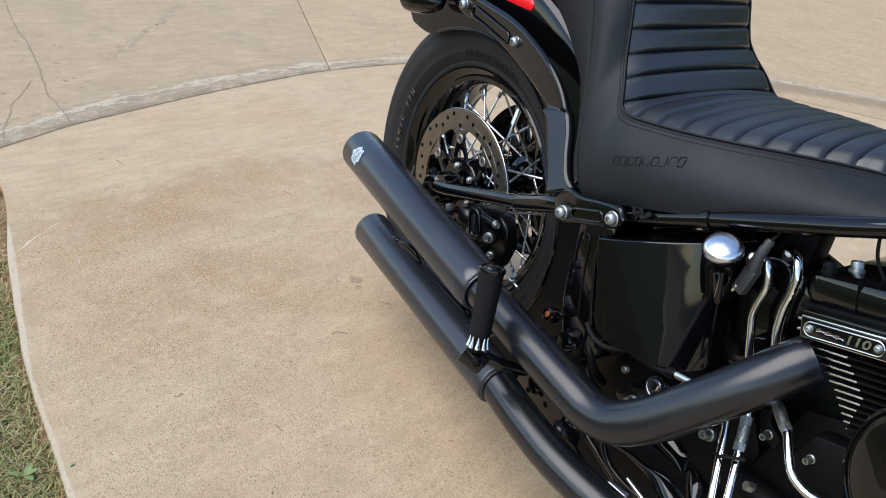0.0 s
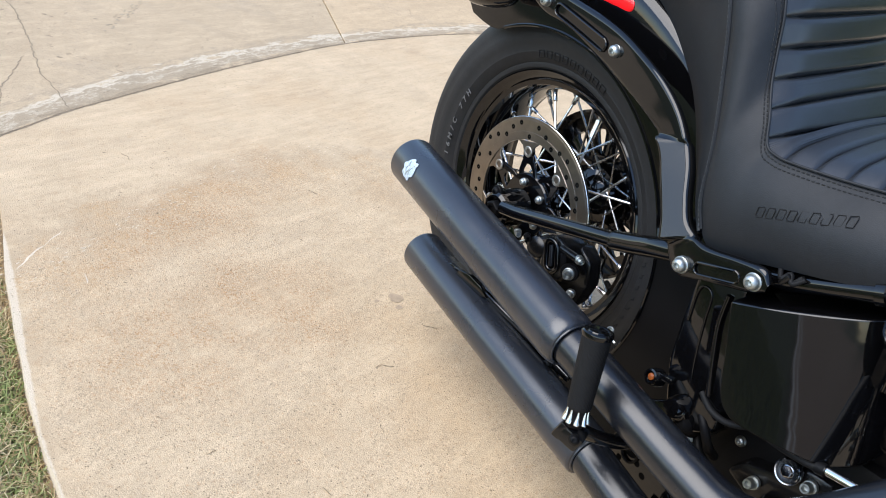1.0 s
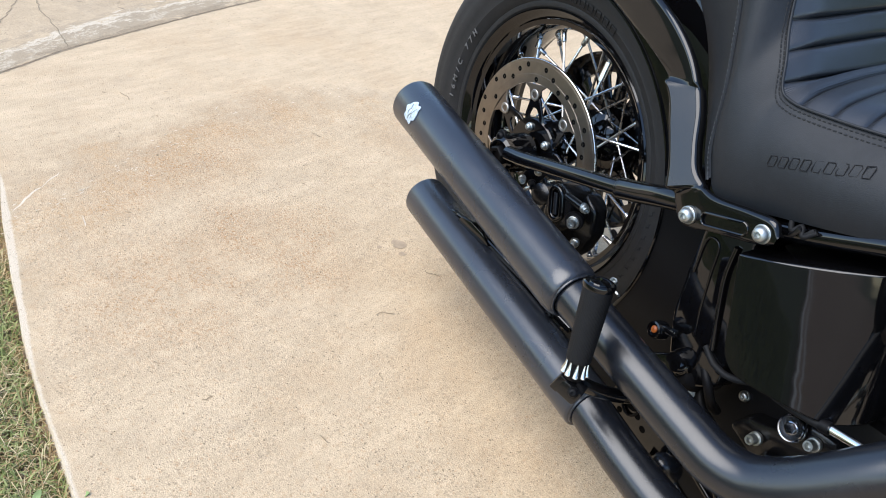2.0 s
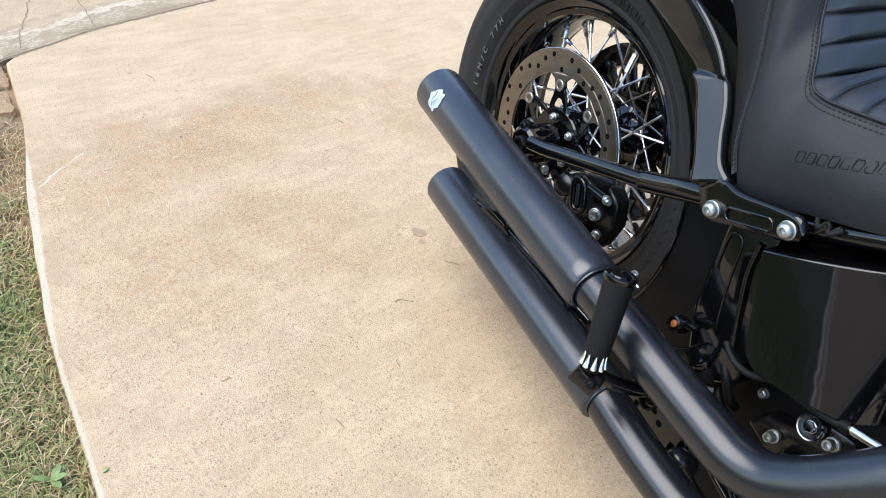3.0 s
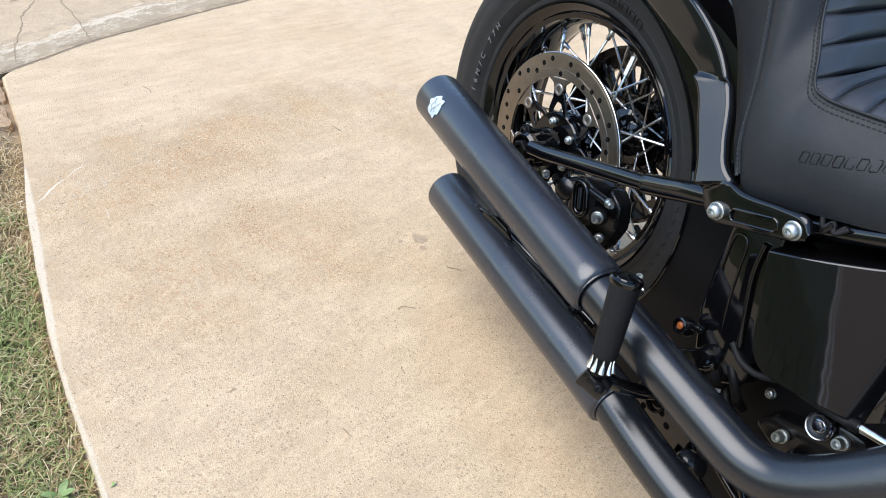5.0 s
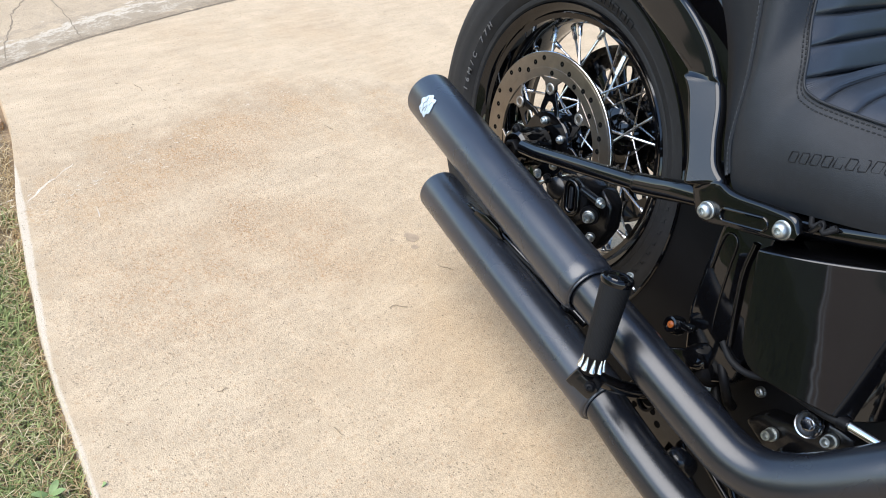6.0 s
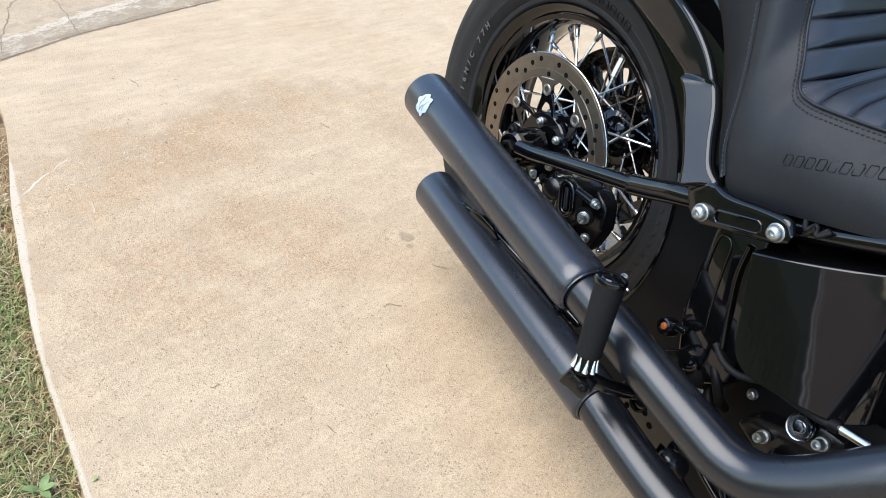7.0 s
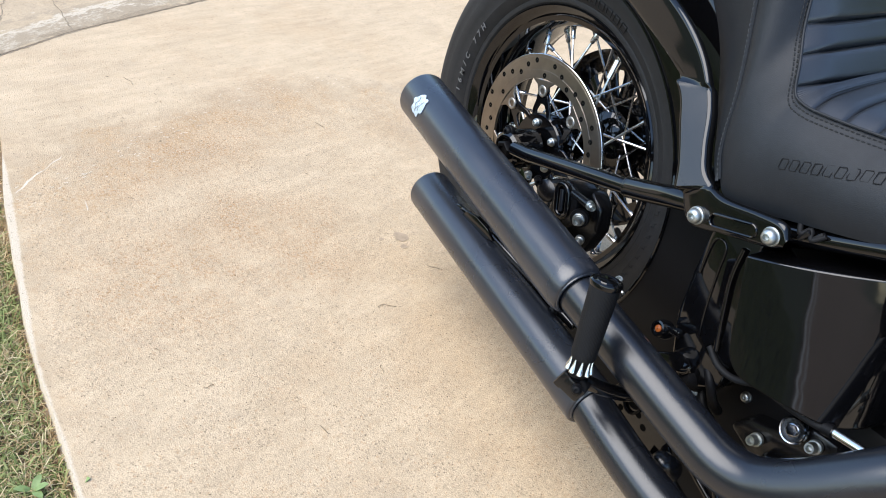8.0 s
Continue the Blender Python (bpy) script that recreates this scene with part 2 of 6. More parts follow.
    wh2 = n.new("ShaderNodeTexWhiteNoise")
    l.new(vo2.outputs["Position"], wh2.inputs["Vector"])
    holes = times(times(ramp(wh2.outputs["Value"], 0.82, 0.97, 0, 0.7), ramp(vo2.outputs["Distance"], 0.10, 0.30, 1.0, 0.0)), ramp(noise_tex(9, 5, 0.7), 0.43, 0.55))
    col = mix(holes, col, speck)
    l.new(col, b.inputs["Base Color"])
    bp = n.new("ShaderNodeBump")
    bp.inputs["Strength"].default_value = 0.6
    bp.inputs["Distance"].default_value = 0.002
    sub = n.new("ShaderNodeMath")
    sub.operation = "SUBTRACT"
    l.new(noise_tex(480, 5), sub.inputs[0])
    l.new(pits, sub.inputs[1])
    l.new(sub.outputs[0], bp.inputs["Height"])
    l.new(bp.outputs[0], b.inputs["Normal"])
    return m


LIP_X, LIP_Y, LIP_R = 2.1775, 1.4817, 3.848
CONCRETE = concrete("tan_concrete", (0.527, 0.398, 0.256), (0.432, 0.321, 0.202), (0.42, 0.275, 0.15), (0.13, 0.10, 0.06), patches=((-0.50, -0.62, 0.13), (-0.56, -0.50, 0.15), (-0.59, -0.39, 0.15), (-0.69, -0.29, 0.14), (-0.78, -0.15, 0.15), (-0.29, -0.30, 0.11), (-0.17, -0.35, 0.11), (-0.33, -0.42, 0.13), (-0.20, -0.60, 0.22)), polished=(0.36, -0.05, 1.14), rim=True, grain=0.84)
APRON = concrete("grey_tan_concrete", (0.476, 0.360, 0.232), (0.394, 0.295, 0.187), (0.405, 0.305, 0.195), (0.12, 0.10, 0.07), band=(LIP_X, LIP_Y, LIP_R), grain=0.5)
APRON_WARM = concrete("warm_tan_concrete", (0.515, 0.380, 0.237), (0.425, 0.312, 0.193), (0.42, 0.305, 0.19), (0.12, 0.10, 0.07), band=(LIP_X, LIP_Y, LIP_R), grain=0.5)
# low brown tone for added, unseen ground that dims what the tank mirrors
UNSEEN_GROUND = concrete("dark_reflected_ground", (0.350, 0.262, 0.188), (0.280, 0.208, 0.148), (0.26, 0.185, 0.125), (0.09, 0.07, 0.05))
SOIL = mat("dry_soil", (0.28, 0.205, 0.125), 0.95, grain=0.5, scale=60, bump=0.8, bscale=150)
LAWN = mat("far_lawn", (0.046, 0.060, 0.019), 0.9, grain=0.5, scale=8, bump=0.8, bscale=60)
CRACK = mat("crack_dirt", (0.24, 0.185, 0.12), 0.95, grain=0.4, scale=200)


# ---- geometry helpers ----
def part(name, bm, material, parent=None, label="", smooth=True):
    """One mesh object from a bmesh, linked under a thing or a part."""
    me = bpy.data.meshes.new(name)
    bmesh.ops.recalc_face_normals(bm, faces=bm.faces)
    for f in bm.faces:
        f.smooth = smooth
    if smooth:
        for e in bm.edges:
            if len(e.link_faces) == 2 and e.calc_face_angle(0) > radians(38):
                e.smooth = False
    bm.to_mesh(me)
    bm.free()
    me.materials.append(material)
    ob = new(name, me)
    if parent:
        ob.parent = parent
    if label:
        ob["label"] = label
    return ob


def spline(points, steps=8):
    """Catmull-Rom through the points."""
    p = [Vector(q) for q in points]
    p = [2 * p[0] - p[1]] + p + [2 * p[-1] - p[-2]]
    out = []
    for i in range(1, len(p) - 2):
        a, b, c, d = p[i - 1:i + 3]
        for k in range(steps):
            t = k / steps
            out.append(0.5 * (2 * b + (c - a) * t + (2 * a - 5 * b + 4 * c - d) * t * t + (3 * b - a - 3 * c + d) * t ** 3))
    out.append(p[-2])
    return out


def tube(points, radius, seg=24, bm=None, caps=True):
    """A round bar along the points; radius is one number or one for each point."""
    bm = bm or bmesh.new()
    pts = [Vector(p) for p in points]
    rad = radius if isinstance(radius, (list, tuple)) else [radius] * len(pts)
    up = Vector((0.13, 0.31, 0.94))
    rings = []
    for i, p in enumerate(pts):
        d = (pts[min(i + 1, len(pts) - 1)] - pts[max(i - 1, 0)]).normalized()
        u = (up - d * up.dot(d)).normalized()
        up = u
        w = d.cross(u)
        rings.append([bm.verts.new(p + rad[i] * (math.cos(2 * math.pi * k / seg) * u + math.sin(2 * math.pi * k / seg) * w)) for k in range(seg)])
    for a, b in zip(rings, rings[1:]):
        for k in range(seg):
            bm.faces.new((a[k], a[(k + 1) % seg], b[(k + 1) % seg], b[k]))
    if caps:
        bm.faces.new(rings[0])
        bm.faces.new(rings[-1])
    return bm


def lathe(profile, origin, axis, seg=32, bm=None, a0=0.0, a1=360.0, ref=None):
    """Turn (radius, along) pairs round an axis through origin."""
    bm = bm or bmesh.new()
    d = Vector(axis).normalized()
    ref = Vector(ref) if ref else (Vector((0, 0, 1)) if abs(d.z) < 0.9 else Vector((1, 0, 0)))
    u = (ref - d * ref.dot(d)).normalized()
    w = d.cross(u)
    full = a1 - a0 >= 359.9
    count = seg if full else seg + 1
    rings = []
    for k in range(count):
        a = radians(a0 + (a1 - a0) * k / seg)
        v = math.cos(a) * u + math.sin(a) * w
        rings.append([bm.verts.new(Vector(origin) + r * v + h * d) for r, h in profile])
    for k in range(seg):
        a, b = rings[k], rings[(k + 1) % count]
        for i in range(len(profile) - 1):
            bm.faces.new((a[i], a[i + 1], b[i + 1], b[i]))
    bmesh.ops.remove_doubles(bm, verts=bm.verts, dist=1e-6)
    return bm


def prism(outline, y0, y1, bevel=0.0, bm=None, seg=2):
    """An (x, z) outline pulled from y0 to y1, edges rounded."""
    own = bmesh.new()
    a = [own.verts.new((x, y0, z)) for x, z in outline]
    b = [own.verts.new((x, y1, z)) for x, z in outline]
    own.faces.new(a)
    own.faces.new(b)
    for i in range(len(a)):
        j = (i + 1) % len(a)
        own.faces.new((a[i], a[j], b[j], b[i]))
    bmesh.ops.recalc_face_normals(own, faces=own.faces)
    if bevel:
        bmesh.ops.bevel(own, geom=list(own.edges), offset=bevel, segments=seg, affect="EDGES", profile=0.5, clamp_overlap=True)
    if bm is None:
        return own
    me = bpy.data.meshes.new("tmp")
    own.to_mesh(me)
    own.free()
    bm.from_mesh(me)
    bpy.data.meshes.remove(me)
    return bm


def box(center, size, m=None, bevel=0.002, bm=None):
    """A rounded block, turned by the matrix m about its centre."""
    own = bmesh.new()
    bmesh.ops.create_cube(own, size=1.0)
    bmesh.ops.scale(own, vec=size, verts=own.verts)
    if bevel:
        bmesh.ops.bevel(own, geom=list(own.edges), offset=bevel, segments=2, affect="EDGES", profile=0.5, clamp_overlap=True)
    bmesh.ops.transform(own, matrix=Matrix.Translation(center) @ (m or Matrix()), verts=own.verts)
    if bm is None:
        return own
    me = bpy.data.meshes.new("tmp")
    own.to_mesh(me)
    own.free()
    bm.from_mesh(me)
    bpy.data.meshes.remove(me)
    return bm


def bolt(name, at, axis, r, parent, material=ZINC, label="", washer=1.35, h=None, socket=True):
    """A button-head socket bolt with its washer, its head along axis."""
    h = h or r * 0.75
    w = r * washer
    prof = [(0.0005, -0.004), (w, -0.004), (w, 0.0012), (w - 0.0008, 0.002), (r * 1.02, 0.002), (r, 0.002 + h * 0.35), (r * 0.86, 0.002 + h * 0.72), (r * 0.62, 0.002 + h * 0.95)]
    if socket and h >= r:
        # tall cap head
        prof = prof[:5] + [(r, 0.002 + h * 0.8), (r * 0.9, 0.002 + h), (r * 0.62, 0.002 + h), (r * 0.58, 0.002 + h * 0.97), (r * 0.52, 0.002 + h * 0.4), (0.0005, 0.002 + h * 0.38)]
    elif socket:
        prof += [(r * 0.45, 0.002 + h), (r * 0.42, 0.002 + h), (r * 0.38, 0.002 + h * 0.45), (0.0005, 0.002 + h * 0.4)]
    else:
        prof += [(r * 0.35, 0.002 + h), (0.0005, 0.002 + h)]
    return part(name, lathe(prof, at, axis, 20), material, parent, label)


def loft(rows, bm=None, thick=0.0):
    """A skin over rows of points."""
    bm = bm or bmesh.new()
    g = [[bm.verts.new(p) for p in row] for row in rows]
    for a, b in zip(g, g[1:]):
        for i in range(len(a) - 1):
            bm.faces.new((a[i], a[i + 1], b[i + 1], b[i]))
    if thick:
        bmesh.ops.recalc_face_normals(bm, faces=bm.faces)
        bmesh.ops.solidify(bm, geom=list(bm.faces), thickness=thick)
    return bm


# ---- ground ----
# the curved line where the driveway meets the street
LIP = [(-0.80, -1.02), (-0.89, -0.87), (-0.968, -0.74), (-1.04, -0.63), (-1.105, -0.53), (-1.205, -0.33), (-1.312, -0.11), (-1.425, 0.15), (-1.545, 0.47), (-1.625, 0.85), (-1.652, 1.13), (-1.645, 1.5), (-1.57, 1.95), (-1.42, 2.36), (-1.23, 2.70), (-0.84, 3.20), (-0.3, 3.66), (0.6, 4.05)]


def flat_slab(name, outline, top, bottom, material, label, category, bevel=0.008):
    """A cast slab with worn, rounded upper edges."""
    bm = bmesh.new()
    a = [bm.verts.new((x, y, top)) for x, y in outline]
    b = [bm.verts.new((x, y, bottom)) for x, y in outline]
    face = bm.faces.new(a)
    for i in range(len(a)):
        j = (i + 1) % len(a)
        bm.faces.new((a[i], b[i], b[j], a[j]))
    bmesh.ops.bevel(bm, geom=list(face.edges), offset=bevel, segments=3, affect="EDGES", profile=0.5, clamp_overlap=True)
    ob = part(name, bm, material, smooth=False)
    return tagged(ob, label, category, kind="structure")


def edge_wave(y, k):
    return 0.0025 * noise.noise(Vector((y * 3, k, 0))) + 0.002 * noise.noise(Vector((y * 14, k, 3)))


ground_bm = bmesh.new()
bmesh.ops.create_grid(ground_bm, x_segments=2, y_segments=2, size=600)
for v in ground_bm.verts:
    v.co.z = -0.052
tagged(part("ground", ground_bm, LAWN), "dull green lawn ground reaching the distance", "lawn", kind="structure")

# unseen tree screen, added to darken the horizon in the fender's reflections
backdrop_bm = bmesh.new()
bmesh.ops.create_grid(backdrop_bm, x_segments=140, y_segments=14, size=1)
for v in backdrop_bm.verts:
    x, z = v.co.x * 60, (v.co.y + 1) * 6.5
    v.co = Vector((x - 8, 26 + 0.02 * x * x * 0.3, z - 0.1))
    v.co.y += 1.6 * noise.noise(v.co * 0.35) + 0.8 * noise.noise(v.co * 1.1)
    v.co.z += (z / 13) * (3.4 * noise.noise(Vector((x * 0.13, 5, 2))) + 1.6 * noise.noise(Vector((x * 0.5, 2, 2))))
FOLIAGE = mat("backdrop_foliage", (0.045, 0.065, 0.022), 0.9, grain=0.6, scale=3, bump=1.0, bscale=6)
tagged(part("backdrop", backdrop_bm, FOLIAGE), "added dark green tree screen out of view, dims horizon reflections", "trees", kind="structure")

lip = spline([(x, y, 0) for x, y in LIP], 8)
slab_outline = [(14, 4.4), (14, -1.30), (0.875, -1.30), (0.86, -0.95), (0.78, -0.865), (0.6, -0.845)]
for i in range(40):
    x = 0.5 - 1.0 * i / 39
    slab_outline.append((x, -0.822 + 0.12 * max(0.0, -x - 0.10) ** 1.25 - 0.02 * max(0, x) + edge_wave(x, 1)))
slab_outline += [(-0.62, -0.764), (-0.74, -0.748), (-0.86, -0.745), (-0.955, -0.742)]
slab_outline += [(p.x, p.y) for p in lip if p.y > -0.735]

driveway = flat_slab("driveway_pavement", slab_outline, 0.0, -0.12, CONCRETE, "tan weathered concrete driveway slab with rusty stains", "driveway", bevel=0.006)

# brown ground added out of view to darken the oil tank's reflection
flat_slab("unseen_pavement", [(14, -1.304), (14, -14.0), (1.2, -14.0), (0.8755, -1.304)], -0.001, -0.12, UNSEEN_GROUND, "added dull brown ground out of view, darkens the oil tank's reflection", "driveway", bevel=0.004)

JOINT = 64
j_at = lip[JOINT]
j_dir = Vector((-0.95, 0.31, 0)).normalized()
j_side = Vector((-j_dir.y, j_dir.x, 0))


def apron_piece(ids, label, material, first=None, last=None, far=()):
    """A street slab between two joints, its inner edge along the lip."""
    inner = [first] if first else []
    for i in ids:
        d = (lip[min(i + 1, len(lip) - 1)] - lip[max(i - 1, 0)]).normalized()
        q = lip[i] + Vector((-d.y, d.x, 0)) * (0.0004 + abs(edge_wave(i * 0.31, 9)) * 0.8)
        inner.append((q.x, q.y))
    if last:
        inner.append(last)
    return flat_slab("street_pavement", inner + list(far), 0.0014, -0.12, material, label, "street", bevel=0.002)


def joint_point(along, off):
    p = j_at + j_dir * along + j_side * off
    return (p.x, p.y)


# j_side points towards the nearer slab
apron_piece(range(0, JOINT), "grey-tan street slab with cracks and a worn lip", APRON, last=joint_point(0.002, 0.0024), far=(joint_point(9, 0.0024), (-9.0, -6.0)))
apron_piece(range(JOINT + 1, len(lip)), "warm tan street slab meeting a straight joint", APRON_WARM, first=joint_point(0.002, -0.0024), far=((-2.0, 12.0), joint_point(9, -0.0024)))

BROKEN = concrete("coarse_broken_cement", (0.42, 0.295, 0.180), (0.34, 0.225, 0.130), (0.30, 0.180, 0.090), (0.14, 0.090, 0.050))


def rough_lump(center, rx, ry, top, turn, seed):
    """A broken cement lump: uneven outline, rough crown, sides sunk into the soil."""
    bm = bmesh.new()
    rows = []
    for f, drop in ((1.0, 0.05), (0.97, 0.012), (0.9, 0.003), (0.7, 0.0), (0.45, 0.0), (0.2, 0.0), (0.02, 0.0)):
        row = []
        for k in range(37):
            a = 2 * math.pi * (k % 36) / 36
            w = 1 + 0.16 * noise.noise(Vector((math.cos(a) * 1.3, math.sin(a) * 1.3, seed))) + 0.06 * noise.noise(Vector((math.cos(a) * 5, math.sin(a) * 5, seed)))
            box_f = 1 / max(abs(math.cos(a)), abs(math.sin(a))) ** 0.7
            p = Matrix.Rotation(radians(turn), 3, "Z") @ Vector((rx * f * w * box_f * math.cos(a), ry * f * w * box_f * math.sin(a), 0))
            p += Vector((*center, 0))
            p.z = top - drop + 0.006 * noise.noise(p * 22 + Vector((0, 0, seed))) + 0.004 * noise.noise(p * 60) + 0.003 * noise.noise(p * 130)
            row.append(p)
        rows.append(row)
    loft(rows, bm)
    bmesh.ops.remove_doubles(bm, verts=bm.verts, dist=1e-6)
    return tagged(part("broken_slab", bm, BROKEN), "brown broken cement lump at the driveway corner", "rubble", kind="structure")


rough_lump((-0.915, -0.793), 0.066, 0.048, -0.005, 4, 1.0)
rough_lump((-0.803, -0.797), 0.046, 0.044, -0.009, -4, 4.0)
rough_lump((-0.890, -0.885), 0.095, 0.040, -0.016, 3, 7.0)
rough_lump((-0.985, -0.742), 0.030, 0.030, -0.010, 30, 9.0)

# soil under the lawn strip
soil_bm = bmesh.new()
bmesh.ops.create_grid(soil_bm, x_segments=90, y_segments=30, size=1)
for v in soil_bm.verts:
    v.co = Vector((-0.2 + v.co.x * 1.15, -1.0 + v.co.y * 0.30, 0))
    rim = min(1.0, 6 * (1.15 - abs(v.co.x + 0.2)), 8 * (v.co.y + 1.30))
    v.co.z = -0.036 + 0.024 * max(0.0, 1 - ((v.co.x + 0.88) / 0.22) ** 2 - ((v.co.y + 0.80) / 0.11) ** 2) + 0.007 * noise.noise(v.co * 9) + 0.006 * noise.noise(v.co * 30) - 0.03 * (1 - max(0.0, rim))
tagged(part("soil", soil_bm, SOIL), "dry brown soil beside the driveway", "soil", kind="structure")

# ---- motorcycle ----
bike = new("motorcycle")
tagged(bike, "black cruiser motorcycle with spoked wheel and twin satin exhausts", "motorcycle")
AX = Vector((0, 0, 0.3196))
YN = Vector((0, -1, 0))

# rear wheel
rim_prof = [(0.196, -0.052), (0.2185, -0.058), (0.2215, -0.063), (0.2185, -0.066), (0.2145, -0.0635), (0.209, -0.060), (0.2045, -0.056), (0.199, -0.045), (0.190, -0.036), (0.1865, -0.020), (0.1850, 0),
            (0.1865, 0.020), (0.190, 0.036), (0.199, 0.045), (0.2045, 0.056), (0.209, 0.06), (0.2145, 0.0635), (0.2185, 0.066), (0.2215, 0.063), (0.2185, 0.058), (0.196, 0.052), (0.193, 0.03), (0.190, 0), (0.193, -0.03), (0.196, -0.052)]
wheel = part("rear_wheel", lathe(rim_prof, AX, (0, 1, 0), 96), BLACK, bike, "gloss black wheel rim with chrome spokes")
ty = [(0.2185, -0.060), (0.2235, -0.0665), (0.229, -0.0675), (0.2315, -0.0665), (0.237, -0.0715), (0.248, -0.0757), (0.2495, -0.0752), (0.262, -0.0785), (0.276, -0.0800), (0.2775, -0.0792), (0.289, -0.0788), (0.3005, -0.0752), (0.3115, -0.0675), (0.3200, -0.055), (0.3262, -0.036), (0.3292, -0.017), (0.3300, 0)]
ty = ty + [(r, -y) for r, y in reversed(ty[:-1])]
tyre_bm = lathe(ty, AX, (0, 1, 0), 128)
for v in tyre_bm.verts:
    v.co.z = max(v.co.z, 0.0005)
tyre = part("tyre", tyre_bm, RUBBER, wheel, "black rubber tyre with raised sidewall lettering")
hub_prof = [(0.0005, -0.078), (0.030, -0.078), (0.034, -0.070), (0.047, -0.066), (0.051, -0.062), (0.051, -0.054), (0.046, -0.050), (0.032, -0.044), (0.030, 0), (0.032, 0.044), (0.046, 0.05), (0.055, 0.056), (0.055, 0.07), (0.03, 0.078), (0.0005, 0.078)]
part("hub", lathe(hub_prof, AX, (0, 1, 0), 48), BLACK, wheel)


def polar(r, a, y):
    return Vector((r * math.cos(radians(a)), y, AX.z + r * math.sin(radians(a))))


def spoke_mesh(side, lean):
    """One laced spoke with its nipple, from hub flange to rim bed."""
    bm = bmesh.new()
    p0 = polar(0.048, 0, side * 0.058)
    p1 = polar(0.188, lean, side * 0.012)
    d = (p1 - p0).normalized()
    tube([p0 - d * 0.002, p0 + d * 0.002, p1 - d * 0.020], 0.0021, 8, bm)
    tube([p1 - d * 0.023, p1 - d * 0.021, p1 - d * 0.006, p1 - d * 0.005, p1], [0.0024, 0.0040, 0.0040, 0.005, 0.005], 8, bm)
    return bm


# four sets of ten, each set by its flange, its lean and the angle at which it starts
for side, lean, first in ((-1, -62, 16), (-1, 62, 18), (1, -62, 11), (1, 62, 12)):
    src = part("spoke", spoke_mesh(side, lean), SPOKE, wheel)
    for k in range(10):
        o = src if k == 0 else src.copy()
        if k:
            scene.collection.objects.link(o)
        o.matrix_basis = Matrix.Translation(AX) @ Matrix.Rotation(-radians(first + 36 * k), 4, "Y") @ Matrix.Translation(-AX)


disc = part("brake_disc", lathe([(0.1085, -0.085), (0.1085, -0.090), (0.1454, -0.090), (0.146, -0.0894), (0.146, -0.085), (0.1085, -0.085)], AX, (0, 1, 0), 96), DISC, wheel, "drilled brushed steel brake disc")
part("disc_edge", lathe([(0.1459, -0.0852), (0.1464, -0.0856), (0.1464, -0.0894), (0.1458, -0.0900)], AX, (0, 1, 0), 96), ALU, wheel, "polished outer edge of the disc")
for r in (0.1215, 0.1412):
    part("wear_groove", lathe([(r - 0.0006, -0.0900), (r - 0.0004, -0.0902), (r + 0.0004, -0.0902), (r + 0.0006, -0.0900)], AX, (0, 1, 0), 96), DISC, wheel)
HOLES = (0.118, 0.123, 0.130, 0.113, 0.128, 0.123, 0.115, 0.125, 0.133, 0.114, 0.136, 0.131, 0.123, 0.131, 0.138, 0.118, 0.139, 0.131, 0.122, 0.128)
# flat dark discs: the shade in each drilling is painted on
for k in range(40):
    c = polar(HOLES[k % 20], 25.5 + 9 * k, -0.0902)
    part("disc_hole_shade", lathe([(0.0005, 0.0), (0.0040, 0.0), (0.0044, -0.0004)], c, YN, 12), RECESS_SHADE, wheel)
# carrier: spider with seven floating buttons
car_bm = bmesh.new()
lathe([(0.024, -0.080), (0.024, -0.0885), (0.052, -0.0885), (0.054, -0.086), (0.054, -0.080), (0.024, -0.080)], AX, (0, 1, 0), 48, car_bm)
carrier = part("disc_carrier", car_bm, BLACK, wheel, "black spider carrying the brake disc")
for k in range(7):
    a = 55.5 + 360 / 7 * k
    bm = bmesh.new()
    web = [(0.049, -25), (0.062, -19), (0.075, -11), (0.084, -8), (0.090, 0), (0.084, 8), (0.075, 11), (0.062, 19), (0.049, 25), (0.050, 16), (0.060, 11), (0.068, 5), (0.0695, 0), (0.068, -5), (0.060, -11), (0.050, -16)]
    prism([(p.x, p.z) for p in (polar(r, a + b, 0) for r, b in web)], -0.0835, -0.0880, 0.0006, bm, 1)
    lathe([(0.0005, 0.0), (0.0115, 0.0), (0.0115, 0.005), (0.0005, 0.005)], polar(0.090, a, -0.084), YN, 20, bm)
    part("carrier_leg", bm, BLACK, wheel)
    tri = [polar(0.1095, a - 14, 0), polar(0.099, a - 8, 0), polar(0.084, a - 6, 0), polar(0.079, a, 0), polar(0.084, a + 6, 0), polar(0.099, a + 8, 0), polar(0.1095, a + 14, 0)]
    part("disc_tab", prism([(p.x, p.z) for p in tri], -0.0858, -0.0896, 0.0005, None, 1), DISC, wheel)
    part("disc_button", lathe([(0.0050, -0.002), (0.0050, 0.0006), (0.0054, 0.0012), (0.0084, 0.0012), (0.0090, 0.0006), (0.0090, -0.002)], polar(0.0895, a, -0.0895), YN, 20), BUTTON, wheel)
    # shade inside the bore, as a flat dark disc
    part("button_bore_shade", lathe([(0.0005, 0.0), (0.0052, 0.0)], polar(0.0895, a, -0.0892), YN, 16), RECESS_SHADE, wheel)
for k in range(5):
    bolt("disc_bolt", polar(0.0388, 42 + 72 * k, -0.090), YN, 0.0056, wheel, washer=1.2)
